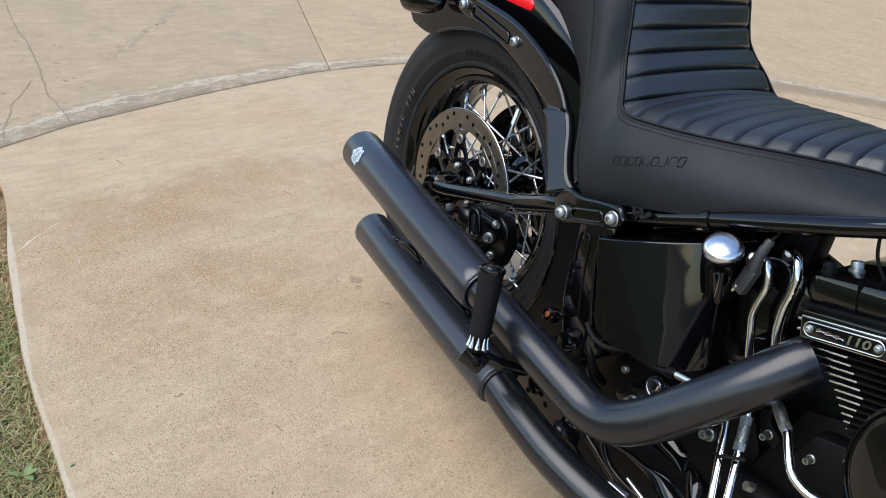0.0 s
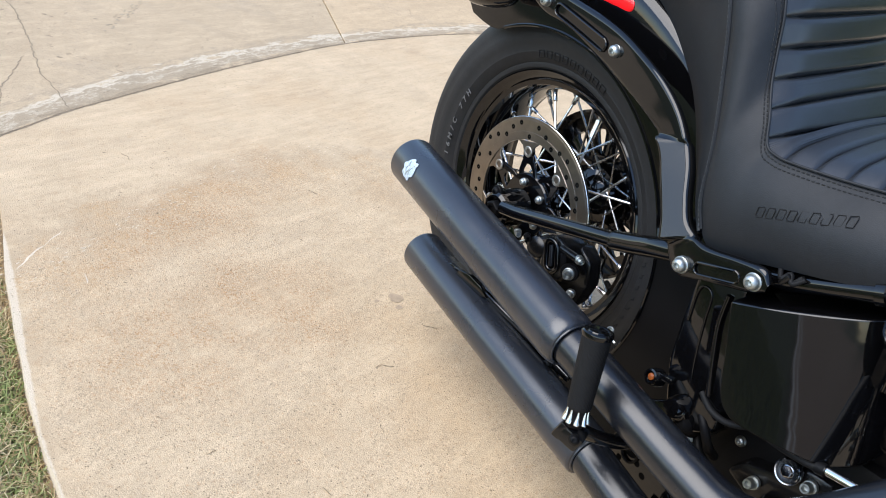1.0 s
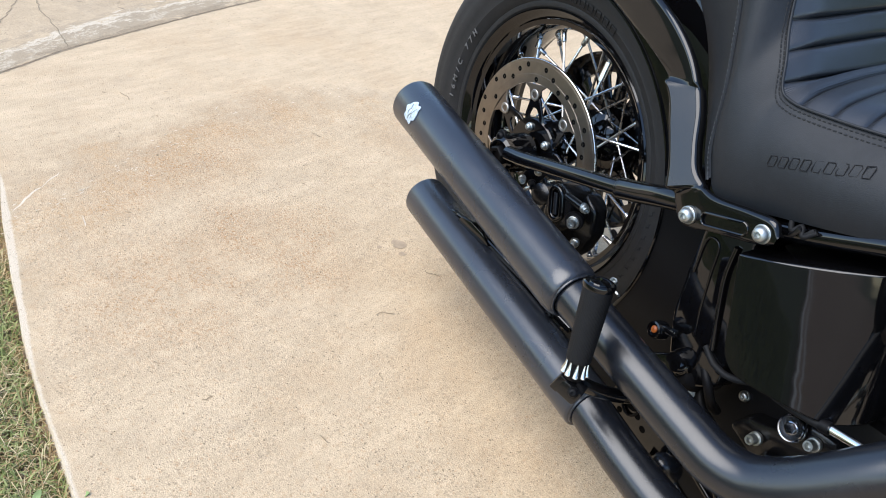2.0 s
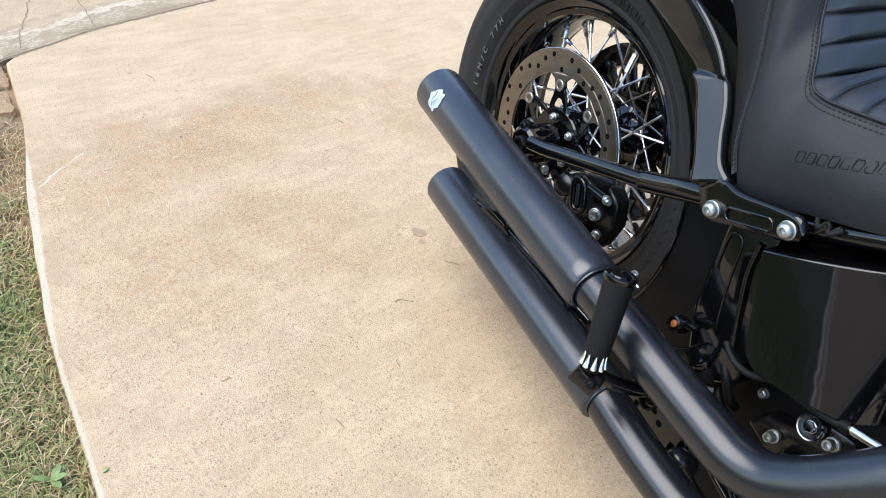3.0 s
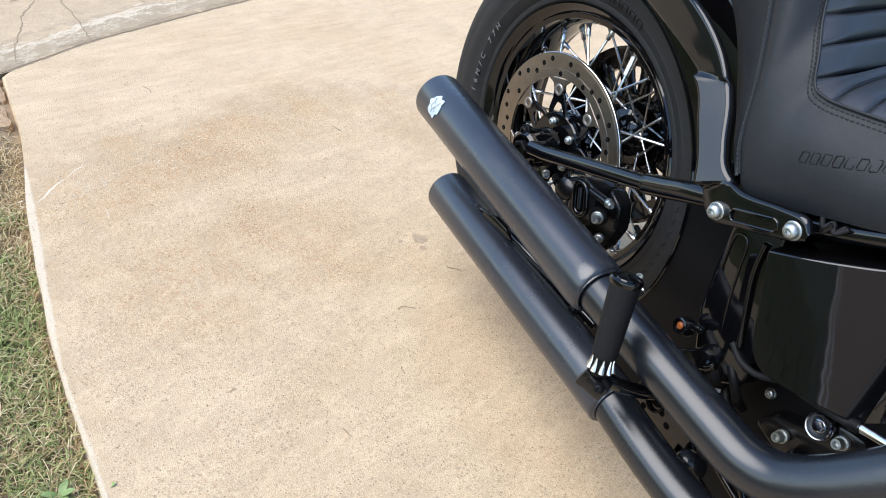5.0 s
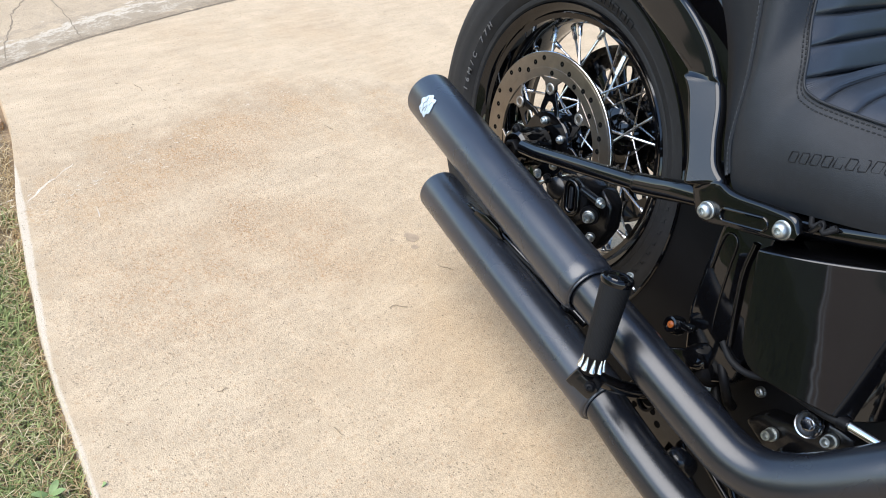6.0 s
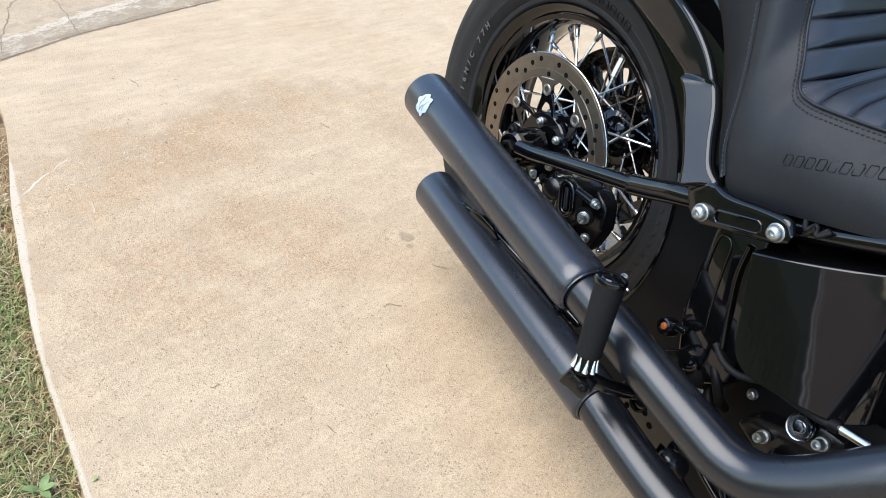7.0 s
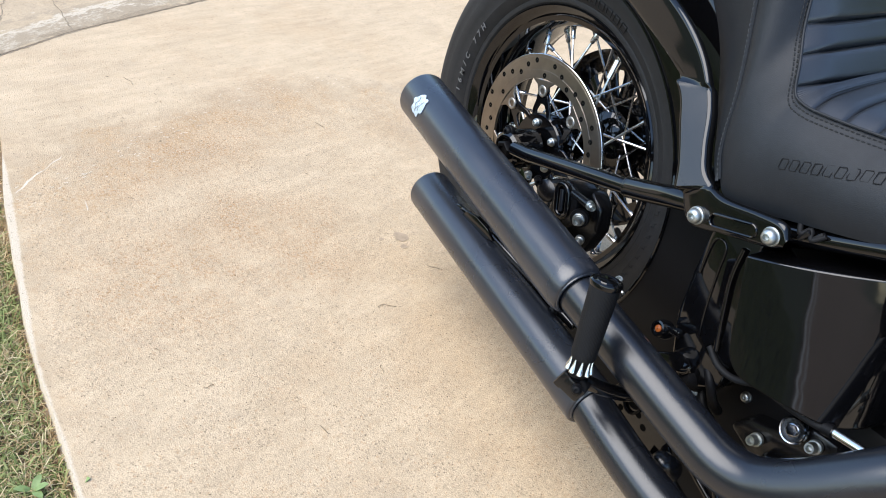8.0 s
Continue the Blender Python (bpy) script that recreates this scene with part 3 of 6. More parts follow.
# pulley on the far side, with long openings
pul = bmesh.new()
lathe([(0.116, 0.086), (0.116, 0.096), (0.150, 0.096), (0.150, 0.070), (0.146, 0.070), (0.144, 0.086), (0.116, 0.086)], AX, (0, 1, 0), 72, pul)
lathe([(0.0005, 0.084), (0.070, 0.084), (0.070, 0.096), (0.0005, 0.096)], AX, (0, 1, 0), 48, pul)
part("belt_pulley", pul, BLACK, wheel, "black belt pulley with long openings")
for k in range(14):
    a = 97.8 + 360 / 14 * k
    q = [polar(r, a + b, 0) for r, b in ((0.066, -12.4), (0.080, -9.6), (0.096, -8.0), (0.110, -7.6), (0.119, -9.5), (0.119, 9.5), (0.110, 7.6), (0.096, 8.0), (0.080, 9.6), (0.066, 12.4))]
    part("pulley_arm", prism([(p.x, p.z) for p in q], 0.0865, 0.0955, 0.001), BLACK, wheel)

# balance weight clamped on a spoke
w_a, w_b = polar(0.048, 18, -0.058), polar(0.188, 80, -0.012)
part("spoke_weight", tube([w_a.lerp(w_b, f) for f in (0.715, 0.72, 0.885, 0.89)], [0.0040, 0.0052, 0.0052, 0.0040], 14), ALU, wheel, "bright balance weight on a spoke")
# valve on the rim bed
valve_in, valve_out = polar(0.160, -29, 0.004), polar(0.190, -27, 0.0)
part("valve_cap", tube([valve_in, valve_in.lerp(valve_out, 0.08), valve_in.lerp(valve_out, 0.7)], [0.003, 0.0046, 0.0046], 14), GRIP, wheel)
part("valve_nut", tube([valve_in.lerp(valve_out, 0.7), valve_out], [0.0034, 0.0050], 12), ZINC, wheel)

# swingarm with axle clamp
sw = bmesh.new()
tube([(0.022, -0.1560, 0.3360), (0.057, -0.1590, 0.3470), (0.15, -0.1675, 0.3835), (0.2575, -0.1765, 0.4250)], 0.0112, 24, sw)
swing = part("swingarm", sw, BLACK, bike, "gloss black swingarm tube")
sw2 = tube(spline([(0.2560, -0.1765, 0.4245), (0.2605, -0.1768, 0.4262), (0.2655, -0.1772, 0.4285), (0.300, -0.182, 0.4450), (0.342, -0.188, 0.4660), (0.40, -0.188, 0.49)], 6), [0.0113, 0.0122, 0.0132, 0.0138] + [0.0140] * 27, 24)
part("tube_socket", sw2, BLACK, swing)
far_arm = prism([(-0.03, 0.285), (-0.03, 0.345), (0.02, 0.362), (0.10, 0.375), (0.36, 0.43), (0.40, 0.40), (0.36, 0.345), (0.10, 0.29), (0.02, 0.272)], 0.128, 0.158, 0.006)
part("far_arm", far_arm, BLACK, swing)
clamp = bmesh.new()
lathe([(0.0005, -0.10), (0.030, -0.10), (0.031, -0.125), (0.029, -0.150), (0.024, -0.154), (0.021, -0.154), (0.019, -0.149), (0.0005, -0.149)], AX, (0, 1, 0), 36, clamp)
part("axle_clamp", clamp, BLACK, swing)
axn = lathe([(0.0005, 0.0), (0.0165, 0.0), (0.0165, 0.008), (0.014, 0.011), (0.009, 0.011), (0.008, 0.007), (0.0005, 0.007)], (0, -0.150, AX.z), YN, 6)
part("axle_nut", axn, CAST, swing)
for dx, dz in ((-0.012, 0.026), (0.034, 0.012)):
    bolt("clamp_bolt", (dx, -0.146, AX.z + dz), YN, 0.0075, swing, CAST)

# brake caliper low at the front of the disc
cal = bmesh.new()
prism([(0.10, 0.215), (0.175, 0.235), (0.195, 0.262), (0.205, 0.30), (0.196, 0.338), (0.172, 0.352), (0.130, 0.335), (0.10, 0.30), (0.085, 0.26)], -0.128, -0.098, 0.006, cal)
caliper = part("brake_caliper", cal, GLOSSCAST, bike, "black two-piston brake caliper")
oval_c, oval_u, oval_v = Vector((0.148, -0.158, 0.327)), Vector((0.32, 0, -0.95)), Vector((0.95, 0, 0.32))


def oval(a, b, lift):
    return [oval_c + oval_u * ((a - b) * (1 if math.cos(t) > 0 else -1) + b * math.cos(t)) + oval_v * b * math.sin(t) + Vector((0, lift, 0)) for t in [2 * math.pi * k / 40 for k in range(41)]]


part("caliper_bridge", tube(oval(0.024, 0.0115, 0), 0.0042, 12, caps=False), BLACK, caliper)
slot_bm = bmesh.new()
slot_bm.faces.new([slot_bm.verts.new(p) for p in oval(0.021, 0.0088, 0.003)[:-1]])
part("bridge_slot", slot_bm, CAST, caliper)
part("slot_bar", tube([oval_c + oval_u * -0.016 + Vector((0, -0.001, 0)), oval_c + oval_u * 0.016 + Vector((0, -0.001, 0))], 0.0035, 12), SATIN, caliper)
part("bridge_block", prism([(0.125, 0.292), (0.122, 0.335), (0.14, 0.358), (0.17, 0.352), (0.18, 0.31), (0.165, 0.285)], -0.155, -0.11, 0.006), GLOSSCAST, caliper)
part("caliper_pin", tube([(0.158, -0.152, 0.345), (0.196, -0.157, 0.3505)], 0.0062, 14), GLOSSCAST, caliper)
bolt("pin_head", (0.199, -0.157, 0.351), (0.9, -0.3, 0.1), 0.005, caliper, ZINC, h=0.006)
bolt("banjo_bolt", (0.188, -0.156, 0.3195), (0.45, -0.85, 0.1), 0.0062, caliper, ZINC, washer=1.5, h=0.010)
part("banjo_ring", lathe([(0.0085, -0.006), (0.0135, -0.006), (0.0145, -0.002), (0.0135, 0.001), (0.0085, 0.001)], (0.186, -0.153, 0.3195), (0.45, -0.85, 0.1), 24), CAST, caliper)
bolt("bleed_screw", (0.204, -0.157, 0.2945), (0.5, -0.85, -0.1), 0.0052, caliper, ZINC, h=0.008)
for x, z in ((0.063, 0.3145), (0.085, 0.320)):
    bolt("guide_bolt", (x, -0.152, z), (0.75, -0.6, 0.2), 0.0045, caliper, ZINC if x < 0.07 else CAST, h=0.012)
part("piston_cover", lathe([(0.0005, 0.012), (0.010, 0.0115), (0.0165, 0.008), (0.0175, 0.0), (0.0175, -0.03), (0.0005, -0.03)], (0.108, -0.146, 0.315), (0.1, -0.95, 0.2), 32), GLOSSCAST, caliper)

# fender
fprof = [(0.288, 0.100), (0.304, 0.1010), (0.335, 0.1013), (0.366, 0.1010), (0.388, 0.0996), (0.401, 0.0950), (0.409, 0.086), (0.4135, 0.072), (0.4155, 0.051), (0.4165, 0.026), (0.417, 0)]
fprof = [(r, -y) for r, y in fprof] + [(r, y) for r, y in reversed(fprof[:-1])]
frows = []
for i in range(61):
    a = -72 + (134 + 72) * i / 60
    row = []
    for r, y in fprof:
        k = max(0.0, (a - 118) / 20)
        rr = r + 0.03 * k * k * (1 if r > 0.33 else 0.4)
        if r < 0.33:
            rr += (0.33 - r) * max(0.0, (a - 122) / 12) ** 2
        row.append(polar(rr, a, y * (1 - 0.06 * k * k)))
    frows.append(row)
fender = part("rear_fender", loft(frows[26:], thick=0.003), BLACK, bike, "gloss black steel rear fender")
part("inner_guard", loft(frows[:27], thick=0.003), PLASTIC, fender, "matte black inner guard ahead of the wheel")
bead = tube([polar(0.2885, -72 + 192 * i / 60, -0.1005) for i in range(61)], 0.0028, 8)
part("fender_bead", bead, BLACK, fender)
# side reflector
rc = [Vector((-0.047, -0.1045, 0.683)), Vector((0.098, -0.1045, 0.687))]
ref_rows = []
for i in range(25):
    t = 0.5 - 0.5 * math.cos(math.pi * i / 24)
    x = rc[0].x + (rc[1].x - rc[0].x) * t
    z = 0.6832 + 0.003 * t
    hw = 0.0004 + 0.0140 * (1 - abs(2 * t - 1) ** 16) ** 0.5
    ref_rows.append([Vector((x, -0.0955 - 0.006 * (1 - (j / 4) ** 4), z + hw * j / 4)) for j in range(-4, 5)])
reflector = part("side_reflector", loft(ref_rows, thick=0.004), RED, fender, "red rectangular side reflector")
# turn signal bullet on the strut's tail
sig_axis = Vector((-0.985, -0.06, -0.10)).normalized()
sig_at = Vector((-0.080, -0.150, 0.639))
sig = lathe([(0.0005, -0.001), (0.007, 0.001), (0.0140, 0.008), (0.0210, 0.023), (0.0268, 0.044), (0.0298, 0.065), (0.0305, 0.076), (0.0305, 0.085), (0.028, 0.0875), (0.0005, 0.0875)], sig_at, sig_axis, 40)
signal = part("turn_signal", sig, BLACK, fender, "gloss black bullet turn signal")
part("signal_lens", lathe([(0.0276, 0.0875), (0.0254, 0.093), (0.016, 0.0975), (0.0005, 0.0988)], sig_at, sig_axis, 40), BLACK, fender, "dark smoked turn signal lens")
part("signal_stem", tube([(-0.062, -0.130, 0.652), (-0.088, -0.140, 0.648), (-0.118, -0.150, 0.642)], [0.011, 0.010, 0.010], 16), BLACK, fender)

# fender strut
U = [(-0.075, -0.136, 0.662), (-0.03, -0.138, 0.672), (0.027, -0.141, 0.672), (0.12, -0.151, 0.668), (0.19, -0.163, 0.656), (0.245, -0.173, 0.640), (0.29, -0.181, 0.615), (0.327, -0.190, 0.578), (0.352, -0.199, 0.54), (0.373, -0.208, 0.518), (0.405, -0.215, 0.514), (0.455, -0.220, 0.529), (0.484, -0.222, 0.5355), (0.4965, -0.222, 0.524)]
L = [(-0.075, -0.136, 0.648), (-0.03, -0.138, 0.634), (0.027, -0.141, 0.632), (0.11, -0.150, 0.618), (0.165, -0.160, 0.608), (0.220, -0.170, 0.596), (0.272, -0.178, 0.578), (0.303, -0.186, 0.545), (0.330, -0.195, 0.511), (0.352, -0.205, 0.478), (0.381, -0.213, 0.4600), (0.425, -0.219, 0.4785), (0.479, -0.222, 0.5010), (0.4955, -0.222, 0.513)]
us, ls = spline(U, 15), spline(L, 15)
def ease(x, a, b):
    t = min(1.0, max(0.0, (x - a) / (b - a)))
    return t * t * (3 - 2 * t)


def strut_at(pts, i):
    k = min(len(pts) - 2, max(0, int(i)))
    return pts[k].lerp(pts[k + 1], min(1.0, max(0.0, i - k)))


srow = []
for i_row in range(len(us)):
    # a flat stretch beside the seat, canted up, ending square at both ends
    skew = 5.5 * ease(i_row, 74, 91) * (1 - ease(i_row, 137, 154))
    p, q = strut_at(us, i_row + skew), strut_at(ls, i_row - skew)
    cant = ease(i_row, 91.5, 93.5) * (1 - ease(i_row, 135, 139))
    for v in (p, q):
        v.y += cant * (-0.1935 + 0.40 * (v.z - 0.56) + 0.10 * (v.x - 0.32) - v.y)
    d = (p - q).normalized() if (p - q).length > 1e-6 else Vector((0, 0, 1))
    rr = min(0.0065, 0.3 * (p - q).length)
    row = [p + Vector((0, 0.012, -0.003))]
    row += [p - d * rr * (1 - math.cos(radians(a))) + Vector((0, rr * (1 - math.sin(radians(a))), 0)) for a in (0, 22, 45, 68, 90)]
    row += [p.lerp(q, t) for t in (0.35, 0.65)]
    row += [q + d * rr * (1 - math.cos(radians(a))) + Vector((0, rr * (1 - math.sin(radians(a))), 0)) for a in (90, 68, 45, 22, 0)]
    row += [q + Vector((0, 0.016, 0))]
    srow.append(row)
strut = part("fender_strut", loft(srow), BLACK, bike, "gloss black fender strut with bright bolts")
film_off = Vector((0, -0.0007, 0.0003))
part("strut_film", loft([[row[k] + film_off for k in (5, 6, 7, 8)] for row in srow[93:136]]), FILM, strut, "dull protective film on the strut")
for at in ((-0.027, -0.1395, 0.6525), (0.1375, -0.1535, 0.6410)):
    bolt("strut_bolt", at, YN, 0.0082, strut, ZINC, washer=1.05, h=0.008)
for at in ((0.388, -0.2165, 0.478), (0.4795, -0.2215, 0.5165)):
    bolt("strut_bolt", at, YN, 0.0088, strut, ZINC, washer=1.20, h=0.008)


def recess(name, a, b, w, y_off, parent):
    """A long rounded rib frame raised on a plate, from a to b."""
    a, b = Vector(a), Vector(b)
    d = (b - a).normalized()
    s = Vector((0, 1, 0)).cross(d).normalized()
    ring = []
    for c, a0 in ((b, -90), (a, 90)):
        for k in range(9):
            t = radians(a0 + 180 * k / 8)
            ring.append(c + w * (math.cos(t) * d + math.sin(t) * s) + Vector((0, y_off, 0)))
    ring.append(ring[0])
    return part(name, tube(ring, 0.0016, 8, caps=False), BLACK, parent)


recess("strut_rib", (0.412, -0.2178, 0.4885), (0.456, -0.2205, 0.5070), 0.0072, -0.0005, strut)
recess("strut_rib", (0.004, -0.1415, 0.6495), (0.108, -0.151, 0.6385), 0.0085, -0.0005, strut)
# seat
E = [(0.86, 0.045, 0.690), (0.78, 0.052, 0.683), (0.70, 0.078, 0.676), (0.633, 0.120, 0.668), (0.566, 0.155, 0.657), (0.507, 0.175, 0.647), (0.45, 0.187, 0.639), (0.424, 0.188, 0.637), (0.407, 0.184, 0.642), (0.391, 0.175, 0.667), (0.370, 0.162, 0.695), (0.355, 0.154, 0.730), (0.343, 0.150, 0.765), (0.328, 0.146, 0.788), (0.298, 0.140, 0.803), (0.25, 0.132, 0.810), (0.15, 0.11, 0.806)]
BW = [(0.86, 0.085, 0.668), (0.78, 0.115, 0.646), (0.71, 0.140, 0.625), (0.655, 0.162, 0.600), (0.60, 0.182, 0.576), (0.54, 0.195, 0.554), (0.475, 0.2, 0.531), (0.43, 0.2, 0.513), (0.40, 0.2, 0.509), (0.384, 0.2, 0.523), (0.367, 0.198, 0.555), (0.350, 0.19, 0.613), (0.326, 0.18, 0.67), (0.298, 0.172, 0.735), (0.272, 0.165, 0.78), (0.235, 0.155, 0.80), (0.15, 0.125, 0.798)]
RB = [(0.380, 0.188, 0.514), (0.332, 0.142, 0.520), (0.287, 0.115, 0.556), (0.25, 0.100, 0.602), (0.212, 0.095, 0.643), (0.146, 0.092, 0.698), (0.072, 0.090, 0.729), (0.0, 0.085, 0.742)]
es, bs = spline(E, 8), spline(BW, 8)


def mirror(p, s):
    """A point of the seat on its near (-1) or far (1) side; the seat sits a little askew."""
    return Vector((p.x - (0.16 if s > 0 else 0.0) * min(1.0, max(0.0, (p.z - 0.63) / 0.08)) * p.y - (0.1 if s > 0 else 0) * p.y, s * p.y, p.z))


skin = []
for p, q in zip(es, bs):
    skin.append([p.lerp(q, k / 10) + Vector((0, 0.018 * math.sin(math.pi * min(1, k * 0.105)) * min(1, (p - q).length / 0.08), 0)) for k in range(11)])
# padding pulls the side smooth between its seams
for _ in range(60):
    for i in range(1, len(skin) - 1):
        for k in range(1, 10):
            around = (skin[i - 1][k].y + skin[i + 1][k].y + skin[i][k - 1].y + skin[i][k + 1].y) / 4
            skin[i][k].y += 0.35 * (around + 0.0004 - skin[i][k].y)
side_bm = bmesh.new()
for s in (-1, 1):
    loft([[mirror(v, s) for v in row] + [mirror(q + Vector((0, -0.02, 0)), s)] for row, q in zip(skin, bs)], side_bm)
seat = part("seat", side_bm, LEATHER, bike, "black leatherette stepped seat with pleated insert")
bk, rb = spline(BW[9:], 8), spline(RB, 8)
for s in (-1, 1):
    rows = []
    for p, q in zip(bk, rb):
        rows.append([mirror(p.lerp(q, k / 8) + Vector((0, 0.010 * math.sin(math.pi * k / 8), 0)), s) for k in range(9)] + [mirror(q + Vector((0, -0.03, 0)), s)])
    part("rear_panel", loft(rows), LEATHER, seat)
tail_rows = [[mirror(es[-1], -1).lerp(es[-1], k / 8) + Vector((-0.004 * 0, 0, 0.012 * math.sin(math.pi * k / 8))) for k in range(9)], [mirror(rb[-1], -1).lerp(rb[-1], k / 8) for k in range(9)]]
part("tail_panel", loft(tail_rows), LEATHER, seat)
# pleated insert
acc, run = [0.0], 0.0
for a, b in zip(es, es[1:]):
    run += (b - a).length
    acc.append(run)
corner = acc[8 * 8 + 2]
PITCH = 0.0335
fine = []
for i in range(len(es) - 1):
    for k in range(7):
        t = k / 7
        fine.append((es[i].lerp(es[i + 1], t), acc[i] + (acc[i + 1] - acc[i]) * t))
ins_rows = []
for i, (p, s_len) in enumerate(fine):
    q = fine[min(i + 1, len(fine) - 1)][0] - fine[max(i - 1, 0)][0]
    nrm = Vector((q.z, 0, -q.x)).normalized()
    if nrm.z < 0 and abs(nrm.z) > 0.2:
        nrm = -nrm
    if nrm.x < 0 and abs(nrm.z) <= 0.2:
        nrm = -nrm
    ph = ((s_len - corner) / PITCH) % 1.0
    puff = 0.0088 * (1 - abs(2 * ph - 1) ** 6)
    row = []
    for k in range(25):
        v = -1 + 2 * k / 24
        bulge = 0.017 * (1 - v * v) ** 0.8 + puff * min(1.0, (1 - abs(v)) * 9)
        row.append(mirror(Vector((p.x, p.y - 0.004, p.z)), -1).lerp(mirror(Vector((p.x, p.y - 0.004, p.z)), 1), (v + 1) / 2) + nrm * (bulge - 0.001))
    ins_rows.append(row)
part("pleated_insert", loft(ins_rows), PLEAT, seat, "channel-pleated black leatherette insert")
for s in (-1, 1):
    part("seam_piping", tube([mirror(p + Vector((0.0005, 0.002, 0.001)), s) for p in es], 0.0017, 8), LEATHER, seat)
    part("welt_seam", tube([mirror(p + Vector((0, 0.0016, 0)), s) for p in bk], 0.0024, 8), LEATHER, seat)
# stitches beside the piping and along the welt, on the camera's side
st_bm, ws_bm = bmesh.new(), bmesh.new()


def stitches(points, inset, bm, step=0.0068, length=0.0044, r=0.0009):
    run, nxt = 0.0, 0.0
    for a, b in zip(points, points[1:]):
        seg = (b - a).length
        while nxt < run + seg:
            c = a.lerp(b, (nxt - run) / seg)
            d = (b - a).normalized()
            o = inset(c, d)
            tube([c + o - d * length / 2, c + o + d * length / 2], r, 5, bm)
            nxt += step
        run += seg


for inset in (0.0042, 0.0088):
    side_pts = []
    for row in skin:
        t = min(0.9, inset / max(0.02, (row[0] - row[10]).length)) * 10
        k = int(t)
        side_pts.append(mirror(row[k].lerp(row[k + 1], t - k) + Vector((0, 0.0004, 0)), -1))
    stitches(side_pts, lambda c, d: Vector(), st_bm, 0.0054, 0.0032, 0.0008)
part("stitching", st_bm, THREAD, seat)
welt_pts = [mirror(p.lerp(q, 0.008) + Vector((0, 0.0046, 0)), -1) for p, q in zip(bk, rb)]
stitches(welt_pts, lambda c, d: Vector(), ws_bm, 0.0056, 0.0032, 0.0008)
part("stitching", ws_bm, PALETHREAD, seat)

# frame rail under the seat
rail = tube(spline([(0.44, -0.185, 0.500), (0.50, -0.186, 0.525), (0.5825, -0.181, 0.5655), (0.680, -0.172, 0.610), (0.729, -0.166, 0.632), (0.770, -0.16, 0.6515), (0.83, -0.15, 0.68)], 6), 0.0115, 20)
frame_part = part("frame_rail", rail, BLACK, bike, "gloss black steel frame tube")
part("rail_collar", tube([(0.583, -0.181, 0.5658), (0.592, -0.1805, 0.570)], 0.0142, 20), BLACK, frame_part)

# oil tank
def tank_outline(step=0.004):
    """The near face's rounded parallelogram in (x, z)."""
    corners = [((0.4635, 0.4805), 0.004), ((0.512, 0.3560), 0.032), ((0.655, 0.3765), 0.016), ((0.6255, 0.5530), 0.006)]
    pts = []
    for i, (c, r) in enumerate(corners):
        c = Vector(c)
        before, after = Vector(corners[i - 1][0]), Vector(corners[(i + 1) % 4][0])
        p0, p1 = c + (before - c).normalized() * r, c + (after - c).normalized() * r
        pts += [p0.lerp(c, t).lerp(c.lerp(p1, t), t) for t in [k / 8 for k in range(9)]]
        end = after + (c - after).normalized() * corners[(i + 1) % 4][1]
        n_step = max(2, int((end - p1).length / step))
        pts += [p1.lerp(end, k / n_step) for k in range(1, n_step)]
    return pts


t_out = tank_outline()
t_mid = Vector((0.548, 0.438))
t_rings = []
for inset, depth in ((0.0, 0.17), (0.0, 0.0050), (0.0004, 0.0030), (0.0012, 0.0013), (0.0024, 0.0003), (0.0036, 0.0)):
    t_rings.append([(p + (t_mid - p).normalized() * inset, depth) for p in t_out])
for f in [0.96 - 0.04 * k for k in range(24)] + [0.01]:
    t_rings.append([(t_mid + (p - t_mid) * f, 0.0) for p in t_out])


def tank_y(x, z):
    across = max(0.0, x - 0.4635 - 0.39 * (0.4805 - z))
    past = max(0.0, (x - 0.624) * 0.984 + (z - 0.370) * 0.179 + 0.010)  # the front side rolls away
    return -0.2215 + 0.07 * (z - 0.45) + past * past / 0.042 + across * across / 0.66 + 0.00008 * noise.noise(Vector((x * 25, z * 48, 3.0))) + 0.00003 * noise.noise(Vector((x * 50, z * 115, 3.0)))


tank_bm = bmesh.new()
t_verts = [[tank_bm.verts.new((p.x, tank_y(p.x, p.y) + depth, p.y)) for p, depth in ring] for ring in t_rings]
for ring_a, ring_b in zip(t_verts, t_verts[1:]):
    for k in range(len(ring_a)):
        j = (k + 1) % len(ring_a)
        tank_bm.faces.new((ring_a[k], ring_a[j], ring_b[j], ring_b[k]))
tank_bm.faces.new(t_verts[-1])
tank = part("oil_tank", tank_bm, BLACK, bike, "gloss black oil tank with chrome filler cap")
part("battery_box", prism([(0.43, 0.49), (0.60, 0.535), (0.645, 0.550), (0.652, 0.595), (0.55, 0.590), (0.43, 0.53)], -0.10, 0.0, 0.006), CAST, tank)
part("frame_gusset", prism([(0.60, 0.50), (0.685, 0.52), (0.684, 0.598), (0.60, 0.59)], -0.10, -0.06, 0.006), CAST, tank)
part("tank_front", prism([(0.60, 0.530), (0.66, 0.552), (0.70, 0.545), (0.722, 0.52), (0.71, 0.46), (0.68, 0.39), (0.62, 0.375)], -0.128, -0.03, 0.012), BLACK, tank)
cap_at, cap_ax = Vector((0.636, -0.210, 0.560)), Vector((0.08, -0.48, 0.87))
part("filler_neck", lathe([(0.0165, -0.085), (0.0170, -0.03), (0.0190, -0.012), (0.0238, -0.006), (0.0238, -0.002), (0.0005, -0.002)], cap_at, cap_ax, 40), BLACK, tank)
